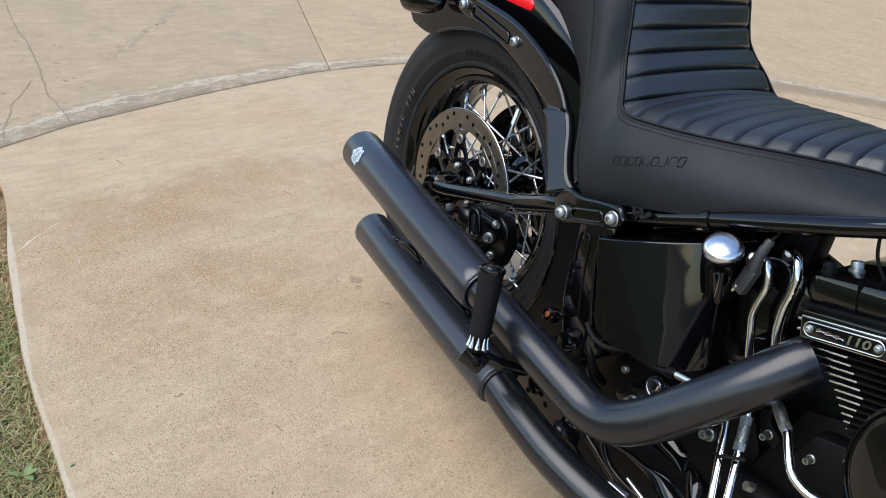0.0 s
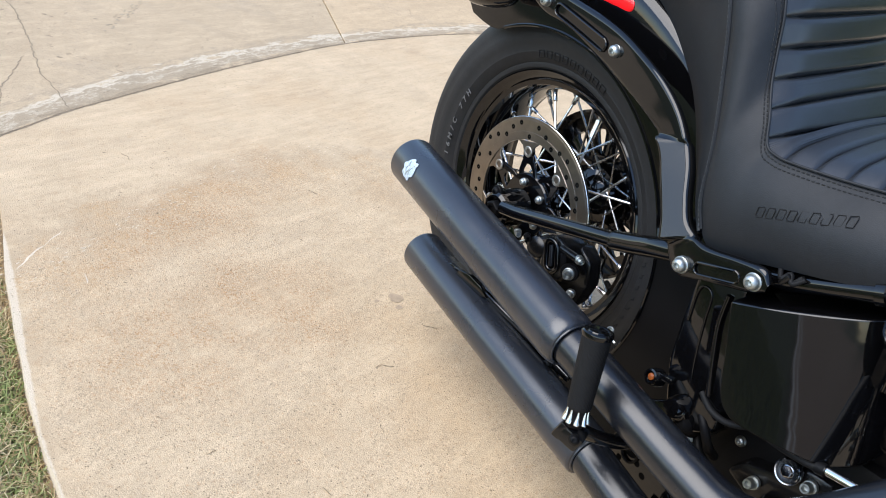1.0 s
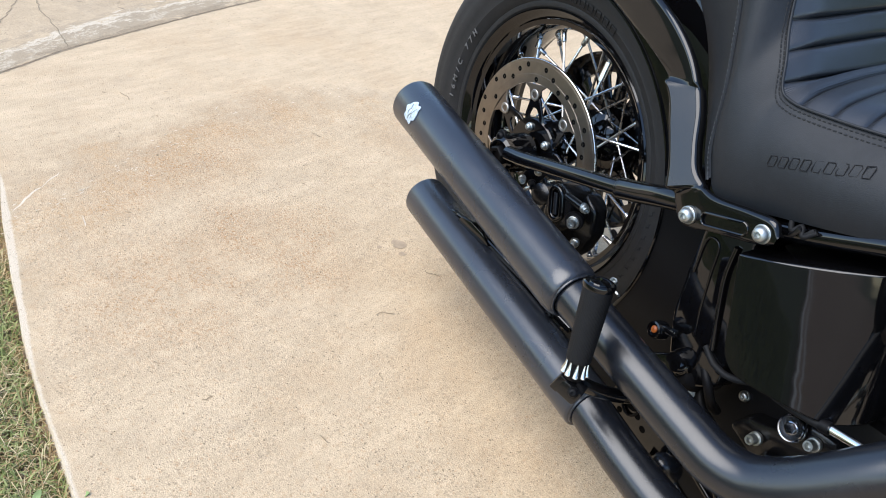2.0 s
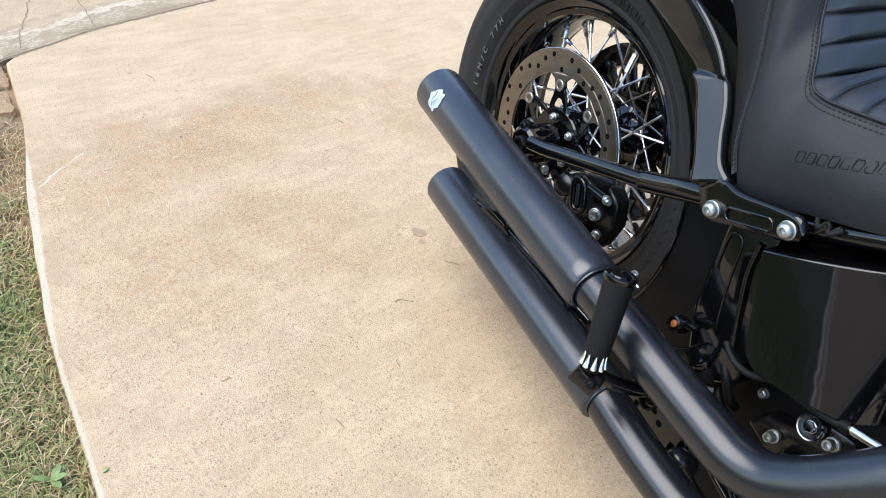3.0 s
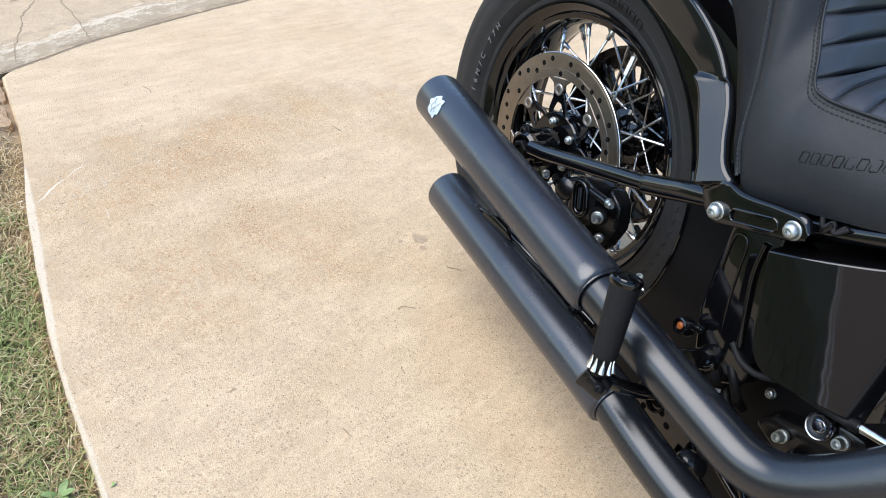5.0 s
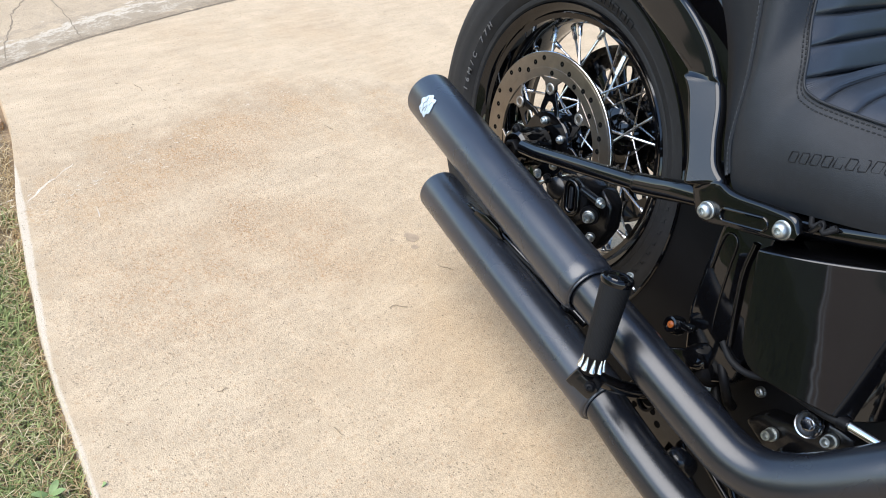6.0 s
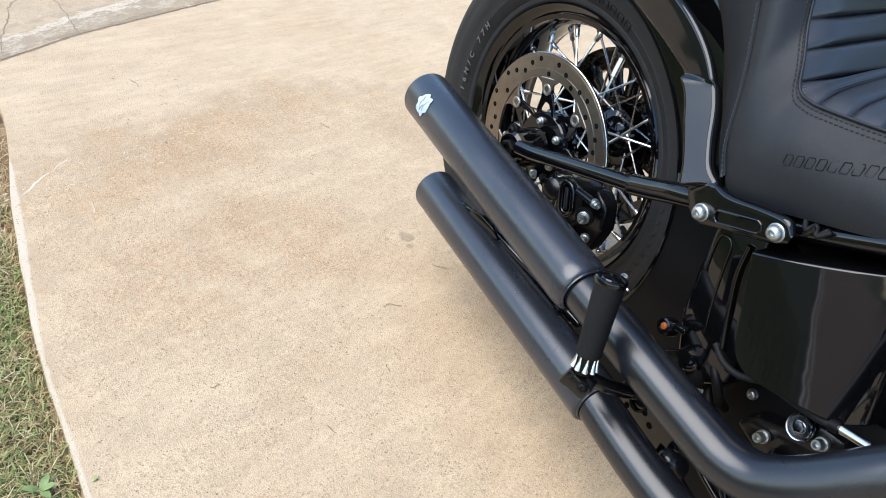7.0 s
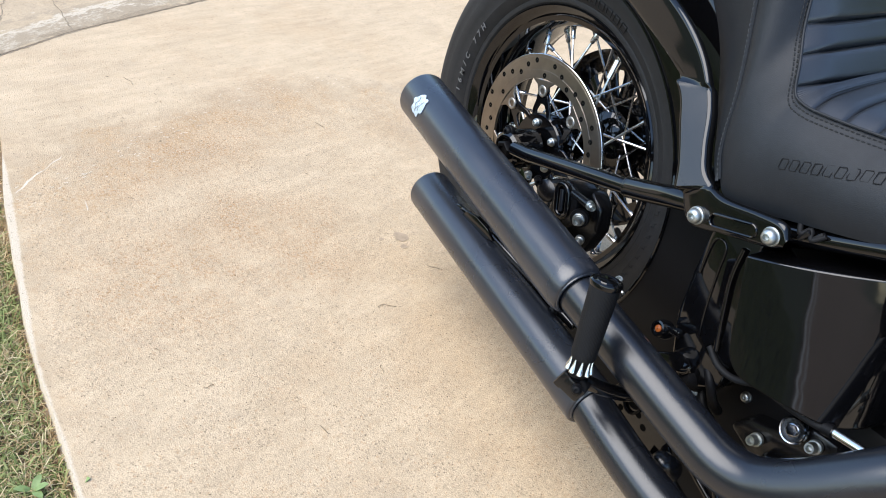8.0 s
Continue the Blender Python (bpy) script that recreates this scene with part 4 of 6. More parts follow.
part("filler_cap", lathe([(0.0222, -0.006), (0.0226, 0.0), (0.0215, 0.0035), (0.0165, 0.0070), (0.008, 0.009), (0.0005, 0.0095)], cap_at, cap_ax, 48), DUSTY, tank, "domed chrome filler cap")


# exhausts
def exhaust(name, pipe, rear, front, r_muf, r_pipe, label, shoulder=0.028, shoulder_drop=0.006):
    rear, front = Vector(rear), Vector(front)
    d = (rear - front).normalized()
    ln = (rear - front).length
    hd = part(name, tube(spline(pipe, 8), r_pipe, 40), SATIN, bike, label)
    step = r_muf - shoulder_drop
    prof = [(r_pipe - 0.004, 0.012), (step - 0.004, 0.010), (step - 0.0036, 0.002), (step - 0.0022, 0.0), (step - 0.0006, 0.0004), (step, 0.002)]
    prof += [(step + shoulder_drop * math.sin(radians(a)), 0.002 + shoulder * (1 - math.cos(radians(a)))) for a in (12, 25, 38, 50, 62, 74, 84, 90)]
    prof += [(r_muf, ln * 0.5), (r_muf, ln - 0.004), (r_muf - 0.001, ln - 0.001), (r_muf - 0.0025, ln), (r_muf - 0.0045, ln - 0.001), (r_muf - 0.0045, ln - 0.10), (0.0005, ln - 0.10)]
    mf = part("muffler", lathe(prof, front, d, 72), MUFFLER, hd, "satin black straight muffler")
    return hd, d


up_rear, up_front = (-0.174, -0.2045, 0.3246), (0.312, -0.2540, 0.3062)
up_pipe, up_dir = exhaust("exhaust_pipe", [(0.285, -0.2510, 0.3072), (0.37, -0.2565, 0.3015), (0.46, -0.260, 0.2935), (0.53, -0.2610, 0.2865), (0.575, -0.2600, 0.2830), (0.612, -0.2565, 0.2920), (0.640, -0.2500, 0.3130), (0.665, -0.2400, 0.3410), (0.702, -0.2200, 0.3900), (0.732, -0.197, 0.4325), (0.752, -0.173, 0.4640), (0.762, -0.158, 0.4765)], up_rear, up_front, 0.0404, 0.0297, "upper satin black exhaust with a pale badge", 0.024, 0.0065)
lo_pipe, lo_dir = exhaust("exhaust_pipe", [(0.385, -0.2550, 0.1918), (0.482, -0.2635, 0.1815), (0.56, -0.266, 0.177), (0.66, -0.260, 0.177), (0.80, -0.25, 0.185), (0.92, -0.24, 0.20)], (-0.088, -0.2065, 0.1944), (0.401, -0.2565, 0.1910), 0.0358, 0.0285, "lower satin black exhaust along the bike", 0.005, 0.004)

# badge on the upper muffler: a plain scalloped plate bent to the tube
bdir = Vector((-0.039, -0.91, 0.41)).normalized()
b_ax = up_dir
b_t = b_ax.cross(bdir).normalized()
b_c = Vector(up_rear) - b_ax * 0.0565
bb = bmesh.new()
NB = 40
ring0 = []
for k in range(NB):
    a = 2 * math.pi * k / NB
    r = 0.0148 + 0.0013 * math.sin(6 * a + 0.6) + 0.0009 * math.sin(9 * a + 1.0)
    ring0.append((r * math.cos(a) * 1.05, r * math.sin(a) * 1.2))
lay = []
for f in (1.0, 0.66, 0.33):
    row = []
    for u, w in ring0:
        ang = w * f / 0.0415
        row.append(bb.verts.new(b_c + b_ax * u * f + (0.0417 + 0.0006 * (1 - f)) * (math.cos(ang) * bdir + math.sin(ang) * b_t)))
    lay.append(row)
base = [bb.verts.new(b_c + b_ax * u + 0.0400 * (math.cos(w / 0.0415) * bdir + math.sin(w / 0.0415) * b_t)) for u, w in ring0]
for a, b in zip([base] + lay, lay):
    for k in range(NB):
        bb.faces.new((a[k], a[(k + 1) % NB], b[(k + 1) % NB], b[k]))
bb.faces.new(lay[-1])
badge = part("maker_badge", bb, BADGE, up_pipe, "pale silver scalloped badge")
for u, w0, w1 in ((-0.0055, -0.009, 0.010), (0.0, -0.012, 0.006), (0.0052, -0.006, 0.011)):
    arc = [(w0 + (w1 - w0) * k / 8) / 0.0415 for k in range(9)]
    part("badge_line", tube([b_c + b_ax * (u + 0.0015 * math.sin(5 * a * 20)) + 0.0424 * (math.cos(a) * bdir + math.sin(a) * b_t) for a in arc], 0.0007, 6), ZINC, badge)

# clamp bolt on top of the joint
bolt("clamp_bolt", (0.336, -0.224, 0.338), (0.15, -0.25, 0.95), 0.0050, up_pipe, ZINC, washer=1.2, h=0.007)
part("clamp_tab", box((0.342, -0.220, 0.330), (0.014, 0.010, 0.003), pose(0, 0, 0, -40, 10, 0), 0.001), ZINC, up_pipe)

# mounting rail in the gap between the mufflers, with a slotted lug
hang = prism([(-0.012, 0.224), (0.010, 0.232), (0.04, 0.236), (0.10, 0.238), (0.20, 0.235), (0.30, 0.231), (0.30, 0.222), (0.20, 0.221), (0.06, 0.220), (0.0, 0.215)], -0.2215, -0.2135, 0.002)
hanger = part("muffler_hanger", hang, BLACK, bike, "gloss black rail holding the two mufflers")
part("hanger_lug", prism([(0.028, 0.228), (0.038, 0.241), (0.062, 0.247), (0.092, 0.246), (0.112, 0.236), (0.09, 0.228)], -0.2285, -0.2195, 0.0025), BLACK, hanger)
slot_ring = [Vector((0.030 + 0.012 * math.cos(t * 0.3307) + 0.003 * math.sin(t * 0.3307), -0.2225, 0.2300 + 0.0055 * math.sin(t * 0.3307))) for t in range(20)]
part("hanger_slot", tube(slot_ring, 0.0016, 8, caps=False), SATIN, hanger)
# dark sheet drawn for the shade inside the slot
slot_fill = bmesh.new()
slot_fill.faces.new([slot_fill.verts.new(p + Vector((0, 0.0004, 0))) for p in slot_ring[:-1]])
part("slot_shadow", slot_fill, RECESS_SHADE, hanger)
part("hanger_edge", tube([(0.10, -0.2225, 0.2395), (0.20, -0.2225, 0.2365), (0.30, -0.2225, 0.2330)], 0.0022, 8), BLACK, hanger)
bolt("hanger_bolt", (0.26, -0.2225, 0.226), YN, 0.006, hanger, CAST)

# passenger peg, folded upright
peg_b, peg_t = Vector((0.4032, -0.3258, 0.302)), Vector((0.3835, -0.3155, 0.394))
peg_ax = (peg_t - peg_b).normalized()
peg_len = (peg_t - peg_b).length
peg_bm = bmesh.new()
lathe([(0.0005, -0.024), (0.0105, -0.024), (0.0125, -0.020), (0.0118, -0.012), (0.0112, -0.004), (0.0125, 0.002), (0.0005, 0.002)], peg_b, peg_ax, 28, peg_bm)
peg = part("passenger_peg", peg_bm, CAST, bike, "black rubber passenger peg folded upright")
# knurled sleeve: crossed ridges
sl_rows = []
NS, NR = 72, 60
for i in range(NR + 1):
    h = peg_len * i / NR
    row = []
    for k in range(NS + 1):
        a = 2 * math.pi * k / NS
        taper = 0.0145 + 0.0030 * i / NR
        ridge = 0.0006 * (1 if (i + k) % 3 == 0 else -0.4) if 1 < i < NR - 1 else -0.0005
        u = peg_ax.cross(Vector((0, 1, 0))).normalized()
        w = peg_ax.cross(u)
        row.append(peg_b + peg_ax * h + (taper + ridge) * (math.cos(a) * u + math.sin(a) * w))
    sl_rows.append(row)
part("rubber_sleeve", loft(sl_rows), GRIP, peg, "diamond-knurled black rubber sleeve")
part("end_cap", lathe([(0.0155, -0.002), (0.0185, -0.001), (0.0195, 0.002), (0.0190, 0.005), (0.0172, 0.0065), (0.0135, 0.0060), (0.0125, 0.0050), (0.0115, 0.0066), (0.0005, 0.0072)], peg_t, peg_ax, 40), BLACK, peg, "gloss black domed end cap")
for k in range(9):
    a = 2 * math.pi * k / 9 + 0.3
    u = peg_ax.cross(Vector((0, 1, 0))).normalized()
    w = peg_ax.cross(u)
    o = math.cos(a) * u + math.sin(a) * w
    q = [peg_b + o * 0.0128 + peg_ax * 0.002, peg_b + o * 0.0126 - peg_ax * 0.004, peg_b + o * 0.0128 - peg_ax * 0.010, peg_b + o * 0.0138 - peg_ax * 0.0155, peg_b + o * 0.0140 - peg_ax * 0.0175]
    part("claw_fin", tube(spline(q, 4), [0.0006 + 0.0030 * min(1.0, i / 13) if i < 16 else 0.0020 for i in range(17)], 10), ALU, peg, "bright machined claw fin")
part("peg_clevis", box((0.4095, -0.3255, 0.263), (0.029, 0.026, 0.024), pose(0, 0, 0, 0, 18, 25), 0.004), GLOSSCAST, peg)
part("clevis_ear", box((0.3985, -0.336, 0.267), (0.011, 0.014, 0.026), pose(0, 0, 0, 0, 18, 25), 0.002), GLOSSCAST, peg)
part("peg_arm", tube(spline([(0.41, -0.315, 0.267), (0.425, -0.285, 0.255), (0.44, -0.24, 0.245), (0.45, -0.19, 0.25)], 5), 0.009, 16), BLACK, peg)
bolt("pivot_bolt", (0.4215, -0.3365, 0.2700), (0.45, -0.75, 0.45), 0.0056, peg, CAST, washer=1.2)

# brake pedal bracket between the pipes
ped = bmesh.new()
prism([(0.372, 0.160), (0.392, 0.215), (0.425, 0.228), (0.462, 0.222), (0.487, 0.185), (0.492, 0.150), (0.46, 0.142), (0.41, 0.148)], -0.196, -0.190, 0.0015, ped)
bracket = part("pedal_bracket", ped, BLACK, bike, "gloss black bracket plate with drilled holes")
for x, z, r in ((0.433, 0.184, 0.0045), (0.447, 0.174, 0.0045), (0.418, 0.196, 0.012), (0.405, 0.17, 0.004)):
    # drillings shown by painted shade, flat dark discs on the plate
    part("bracket_hole_shade", lathe([(0.0005, 0.0), (r, 0.0), (r + 0.0006, -0.0005)], (x, -0.1965, z), YN, 16), RECESS_SHADE, bracket)
part("bump_stop", lathe([(0.0005, 0.016), (0.006, 0.0155), (0.012, 0.012), (0.0155, 0.004), (0.0165, -0.01), (0.0165, -0.03), (0.0005, -0.03)], (0.498, -0.205, 0.166), (-0.1, -0.75, 0.65), 32), SATIN, bracket)
part("guard_ring", tube([(0.418 + 0.014 * math.cos(t * 0.3307), -0.1985, 0.196 + 0.020 * math.sin(t * 0.3307)) for t in range(20)], 0.002, 8), CAST, bracket)

# frame casting beside the wheel
fc = bmesh.new()
prism([(0.395, 0.470), (0.46, 0.492), (0.468, 0.45), (0.482, 0.40), (0.498, 0.345), (0.500, 0.295), (0.455, 0.255), (0.425, 0.285), (0.405, 0.34), (0.398, 0.40)], -0.186, -0.10, 0.008, fc)
casting = part("frame_casting", fc, BLACK, bike, "gloss black cast frame side section")
rib_q = [(0.409, -0.1865, 0.405), (0.4055, -0.1865, 0.445), (0.412, -0.1865, 0.457), (0.424, -0.1865, 0.452), (0.429, -0.1865, 0.42), (0.437, -0.1865, 0.375), (0.447, -0.1865, 0.335)]
part("casting_rib", tube(spline(rib_q, 6), 0.0015, 10), BLACK, casting)
part("casting_rib", tube(spline([(0.446, -0.19, 0.468), (0.449, -0.19, 0.43), (0.462, -0.19, 0.385), (0.476, -0.19, 0.34)], 6), 0.0035, 12), BLACK, casting)
part("casting_boss", lathe([(0.0005, 0.012), (0.012, 0.011), (0.017, 0.004), (0.018, -0.02), (0.0005, -0.02)], (0.447, -0.19, 0.292), (-0.2, -0.9, 0.3), 28), BLACK, casting)
part("casting_boss", lathe([(0.0005, 0.010), (0.009, 0.009), (0.013, 0.003), (0.014, -0.02), (0.0005, -0.02)], (0.462, -0.188, 0.278), (-0.2, -0.9, 0.3), 28), CAST, casting)
part("indicator_housing", lathe([(0.0005, 0.0025), (0.0070, 0.003), (0.0075, 0.0055), (0.0100, 0.005), (0.011, 0.002), (0.0125, -0.006), (0.012, -0.013), (0.0005, -0.013)], (0.404, -0.199, 0.313), (-0.15, -0.85, 0.25), 28), BLACK, casting)
part("amber_marker", lathe([(0.0050, 0.002), (0.0045, 0.0040), (0.0005, 0.0050)], (0.404, -0.199, 0.313), (-0.15, -0.85, 0.25), 24), AMBER, casting, "small round amber marker")
part("clip_tab", box((0.420, -0.195, 0.322), (0.024, 0.010, 0.010), pose(0, 0, 0, 0, -20, 0), 0.003), BLACK, casting)
# hose cluster behind the pipe
for q in ([(0.46, -0.17, 0.31), (0.485, -0.185, 0.30), (0.50, -0.18, 0.275), (0.50, -0.15, 0.245)], [(0.47, -0.16, 0.27), (0.49, -0.175, 0.255), (0.515, -0.165, 0.235)], [(0.44, -0.165, 0.245), (0.47, -0.18, 0.235), (0.50, -0.17, 0.215)]):
    part("rubber_hose", tube(spline(q, 6), 0.006, 12), CAST, casting)
part("braided_hose", tube(spline([(0.465, -0.185, 0.335), (0.49, -0.188, 0.324), (0.52, -0.178, 0.326), (0.56, -0.13, 0.345), (0.58, -0.08, 0.36)], 6), 0.0042, 14), GRIP, casting)

# transmission case with its bolts
tc_bm = bmesh.new()
prism([(0.44, 0.19), (0.475, 0.255), (0.50, 0.30), (0.55, 0.335), (0.62, 0.352), (0.70, 0.36), (0.74, 0.30), (0.73, 0.20), (0.66, 0.15), (0.50, 0.15)], -0.118, 0.15, 0.012, tc_bm)
trans = part("transmission_case", tc_bm, CAST, bike, "black cast transmission case with bright bolts")
part("mount_block", prism([(0.43, 0.20), (0.465, 0.40), (0.60, 0.43), (0.66, 0.38), (0.66, 0.32), (0.50, 0.20)], -0.10, 0.13, 0.008), CAST, trans)
lobe = bmesh.new()
prism([(0.522, 0.246), (0.536, 0.266), (0.552, 0.272), (0.575, 0.285), (0.60, 0.318), (0.632, 0.322), (0.648, 0.30), (0.63, 0.262), (0.60, 0.232), (0.565, 0.222), (0.52, 0.236)], -0.143, -0.112, 0.007, lobe)
part("side_cover", lobe, GLOSSCAST, trans)
for at, r in (((0.5578, -0.150, 0.2546), 0.0105), ((0.6152, -0.150, 0.3057), 0.0105)):
    bolt("cover_bolt", at, (-0.05, -0.95, 0.2), r * 0.62, trans, ZINC, washer=1.32, h=0.011)
bolt("small_screw", (0.5095, -0.1205, 0.2688), (0, -0.97, 0.2), 0.0062, trans, ZINC, washer=1.15, h=0.004)
part("filler_ring", lathe([(0.0148, -0.006), (0.0166, -0.004), (0.0170, 0.0), (0.0162, 0.0022), (0.0149, 0.002)], (0.587, -0.152, 0.305), (-0.05, -0.95, 0.29), 40), CHROME, trans)
part("filler_plug", lathe([(0.0148, -0.004), (0.0148, 0.0022), (0.0136, 0.0032), (0.0085, 0.0028), (0.0080, 0.0034), (0.0065, 0.0038), (0.0005, 0.0038)], (0.587, -0.152, 0.305), (-0.05, -0.95, 0.29), 40), DARKCHROME, trans, "smoky chrome filler plug")
part("plug_hex", lathe([(0.0072, 0.002), (0.0072, 0.0062), (0.0064, 0.0070), (0.0005, 0.0070)], (0.587, -0.152, 0.305), (-0.05, -0.95, 0.29), 6), CHROME, trans)
for at in ((0.588, -0.150, 0.244), (0.612, -0.150, 0.2555)):
    part("lower_plug", lathe([(0.0005, 0.010), (0.008, 0.009), (0.0135, 0.005), (0.015, -0.004), (0.0005, -0.004)], at, (0.0, -0.8, 0.6), 28), CHROME if at[0] > 0.6 else BLACK, trans)
part("drain_hose", tube(spline([(0.530, -0.185, 0.350), (0.565, -0.195, 0.354), (0.605, -0.2, 0.363), (0.630, -0.2, 0.3705)], 5), 0.0052, 14), GRIP, trans)
part("hose_end", tube([(0.624, -0.2, 0.369), (0.634, -0.2, 0.3722)], 0.0075, 14), CAST, trans)
part("link_rod", tube([(0.634, -0.2, 0.3722), (0.69, -0.205, 0.388)], 0.0048, 14), CHROME, trans, "chrome link rod")

# oil lines
def oil_line(points, couple, label):
    line = part("oil_line", tube(spline(points, 6), 0.0054, 16), CHROME, bike, label)
    if couple:
        a, b = Vector(couple[0]), Vector(couple[1])
        d = (b - a).normalized()
        n_ring = 12
        pts, rad = [], []
        for i in range(n_ring * 4 + 1):
            pts.append(a.lerp(b, i / (n_ring * 4)))
            rad.append(0.0066 + 0.0009 * (1 if i % 4 in (1, 2) else 0))
        part("braided_coupling", tube(pts, rad, 18), ZINC, line, "ribbed steel coupling")
        for c in (a, b):
            part("coupling_nut", tube([c - d * 0.005, c + d * 0.005], 0.0078, 6), ZINC, line)
    return line


oil_line([(0.640, -0.145, 0.541), (0.652, -0.152, 0.550), (0.666, -0.157, 0.545), (0.6755, -0.156, 0.521), (0.6735, -0.155, 0.482), (0.681, -0.155, 0.457), (0.690, -0.155, 0.431), (0.705, -0.155, 0.398), (0.721, -0.155, 0.362), (0.736, -0.172, 0.330), (0.753, -0.192, 0.306), (0.768, -0.209, 0.279)], ((0.7235, -0.158, 0.356), (0.7365, -0.1725, 0.3295)), "chrome oil line with a braided coupling")
oil_line([(0.664, -0.12, 0.559), (0.678, -0.135, 0.568), (0.694, -0.15, 0.568), (0.704, -0.155, 0.552), (0.7062, -0.155, 0.532), (0.7055, -0.155, 0.503), (0.713, -0.155, 0.467), (0.732, -0.153, 0.426), (0.747, -0.155, 0.400), (0.762, -0.161, 0.392), (0.777, -0.168, 0.385), (0.795, -0.181, 0.372), (0.810, -0.191, 0.362), (0.824, -0.196, 0.358), (0.841, -0.198, 0.357), (0.867, -0.198, 0.362)], ((0.752, -0.157, 0.397), (0.772, -0.1655, 0.3875)), "bent chrome oil line down the engine")
oil_line([(0.690, -0.153, 0.366), (0.704, -0.163, 0.337), (0.725, -0.185, 0.306), (0.746, -0.207, 0.277), (0.753, -0.214, 0.266)], None, "straight chrome oil line beside the case")
for at in ((0.643, -0.150, 0.540), (0.668, -0.122, 0.556)):
    part("line_fitting", lathe([(0.0005, 0.009), (0.005, 0.009), (0.0075, 0.004), (0.0085, -0.004), (0.0085, -0.012), (0.0005, -0.012)], at, (0.3, -0.75, 0.55), 24), ZINC, tank, "chrome hose fitting")
# wiring connector hanging by the lines
conn = part("wiring_connector", box((0.6605, -0.178, 0.5255), (0.0175, 0.014, 0.036), pose(0, 0, 0, 0, 12, 0), 0.003), CONNECTOR, bike, "dark plastic wiring connector")
part("connector_pin", box((0.6540, -0.183, 0.5115), (0.004, 0.005, 0.010), pose(0, 0, 0, 0, 12, 0), 0.001), CHROME, conn)
part("connector_boot", tube(spline([(0.6630, -0.178, 0.540), (0.6640, -0.177, 0.560), (0.6668, -0.172, 0.582)], 5), [0.0080 - 0.00035 * i + (0.0012 if i % 2 else 0) for i in range(11)], 14), CONNECTOR, conn)
part("cable_tie", tube([(0.721, -0.190, 0.311), (0.728, -0.196, 0.3145), (0.737, -0.197, 0.3225), (0.746, -0.194, 0.3265), (0.756, -0.188, 0.3305)], 0.0024, 8), GRIP, conn)
part("wire", tube(spline([(0.6668, -0.172, 0.582), (0.672, -0.155, 0.60), (0.68, -0.12, 0.61)], 6), 0.0018, 8), GRIP, conn)
part("wire", tube(spline([(0.6668, -0.170, 0.580), (0.668, -0.155, 0.597), (0.672, -0.13, 0.605)], 6), 0.0018, 8), GRIP, conn)

# engine: crankcase, finned cylinder and rocker box leaning back
case_bm = prism([(0.70, 0.16), (0.74, 0.30), (0.765, 0.40), (0.84, 0.43), (1.00, 0.42), (1.06, 0.32), (1.04, 0.16)], -0.125, 0.12, 0.012)
engine = part("crankcase", case_bm, CAST, bike, "black engine crankcase")
bolt("case_bolt", (0.752, -0.150, 0.355), YN, 0.0046, engine, ZINC, h=0.012)
bolt("case_bolt", (0.808, -0.150, 0.3645), YN, 0.0044, engine, ZINC, h=0.01)
part("case_hex", lathe([(0.0072, -0.02), (0.0072, 0.006), (0.0060, 0.0085), (0.0005, 0.0085)], (0.7614, -0.152, 0.277), (-0.4, -0.85, 0.3), 6), ZINC, engine)
part("lifter_cover", prism([(0.775, 0.33), (0.80, 0.395), (0.85, 0.41), (0.86, 0.34)], -0.150, -0.12, 0.005), CAST, engine)
part("starter_drum", tube([(0.735, -0.135, 0.262), (0.80, -0.14, 0.268), (0.87, -0.145, 0.275)], 0.020, 24), CAST, engine)
bolt("case_bolt", (0.6835, -0.150, 0.2965), (-0.2, -0.9, 0.2), 0.0066, trans, ZINC, washer=1.3, h=0.012)
part("stay_plate", prism([(0.730, 0.375), (0.742, 0.345), (0.765, 0.342), (0.768, 0.358), (0.748, 0.368), (0.742, 0.39)], -0.150, -0.144, 0.0015), CAST, engine)

LEAN_A = radians(18.0)
CU, CV = Vector((math.cos(LEAN_A), 0, math.sin(LEAN_A))), Vector((-math.sin(LEAN_A), 0, math.cos(LEAN_A)))
CO = Vector((0.7476, 0, 0.5055))


def cyl(u, y, v):
    p = CO + CU * u + CV * v
    return Vector((p.x, y, p.z))


def cyl_slab(u0, u1, y0, y1, v0, v1, bevel):
    own = box((0, 0, 0), (u1 - u0, y1 - y0, v1 - v0), None, bevel)
    rot = Matrix((CU, (0, 1, 0), CV)).transposed().to_4x4()
    bmesh.ops.transform(own, matrix=Matrix.Translation(cyl((u0 + u1) / 2, (y0 + y1) / 2, (v0 + v1) / 2)) @ rot, verts=own.verts)
    return own


cylinder = part("engine_cylinder", cyl_slab(0.055, 0.15, -0.135, 0.10, -0.17, 0.03, 0.01), CAST, bike, "black finned rear cylinder with polished fin edges")
for k in range(16):
    v = -0.0130 - 0.0079 * k
    u0 = 0.001 + 0.0074 * k if k < 5 else 0.0345 + 0.0037 * (k - 4)
    u1 = 0.050 + 0.0045 * k if k < 6 else 0.0725 - 0.0026 * (k - 5)
    part("cooling_fin", cyl_slab(u0, 0.165 - 0.001 * k, -0.168, 0.11, v - 0.0013, v + 0.0013, 0.0005), CAST, cylinder)
    if k < 11:
        part("fin_edge", cyl_slab(u0 + 0.002, u1, -0.1690, -0.167, v - 0.0011, v + 0.0011, 0.0004), ALU, cylinder, "bare polished fin edge")
head = part("cylinder_head", cyl_slab(-0.004, 0.17, -0.178, 0.11, -0.002, 0.030, 0.004), BLACK, bike, "gloss black cylinder head with nameplate")
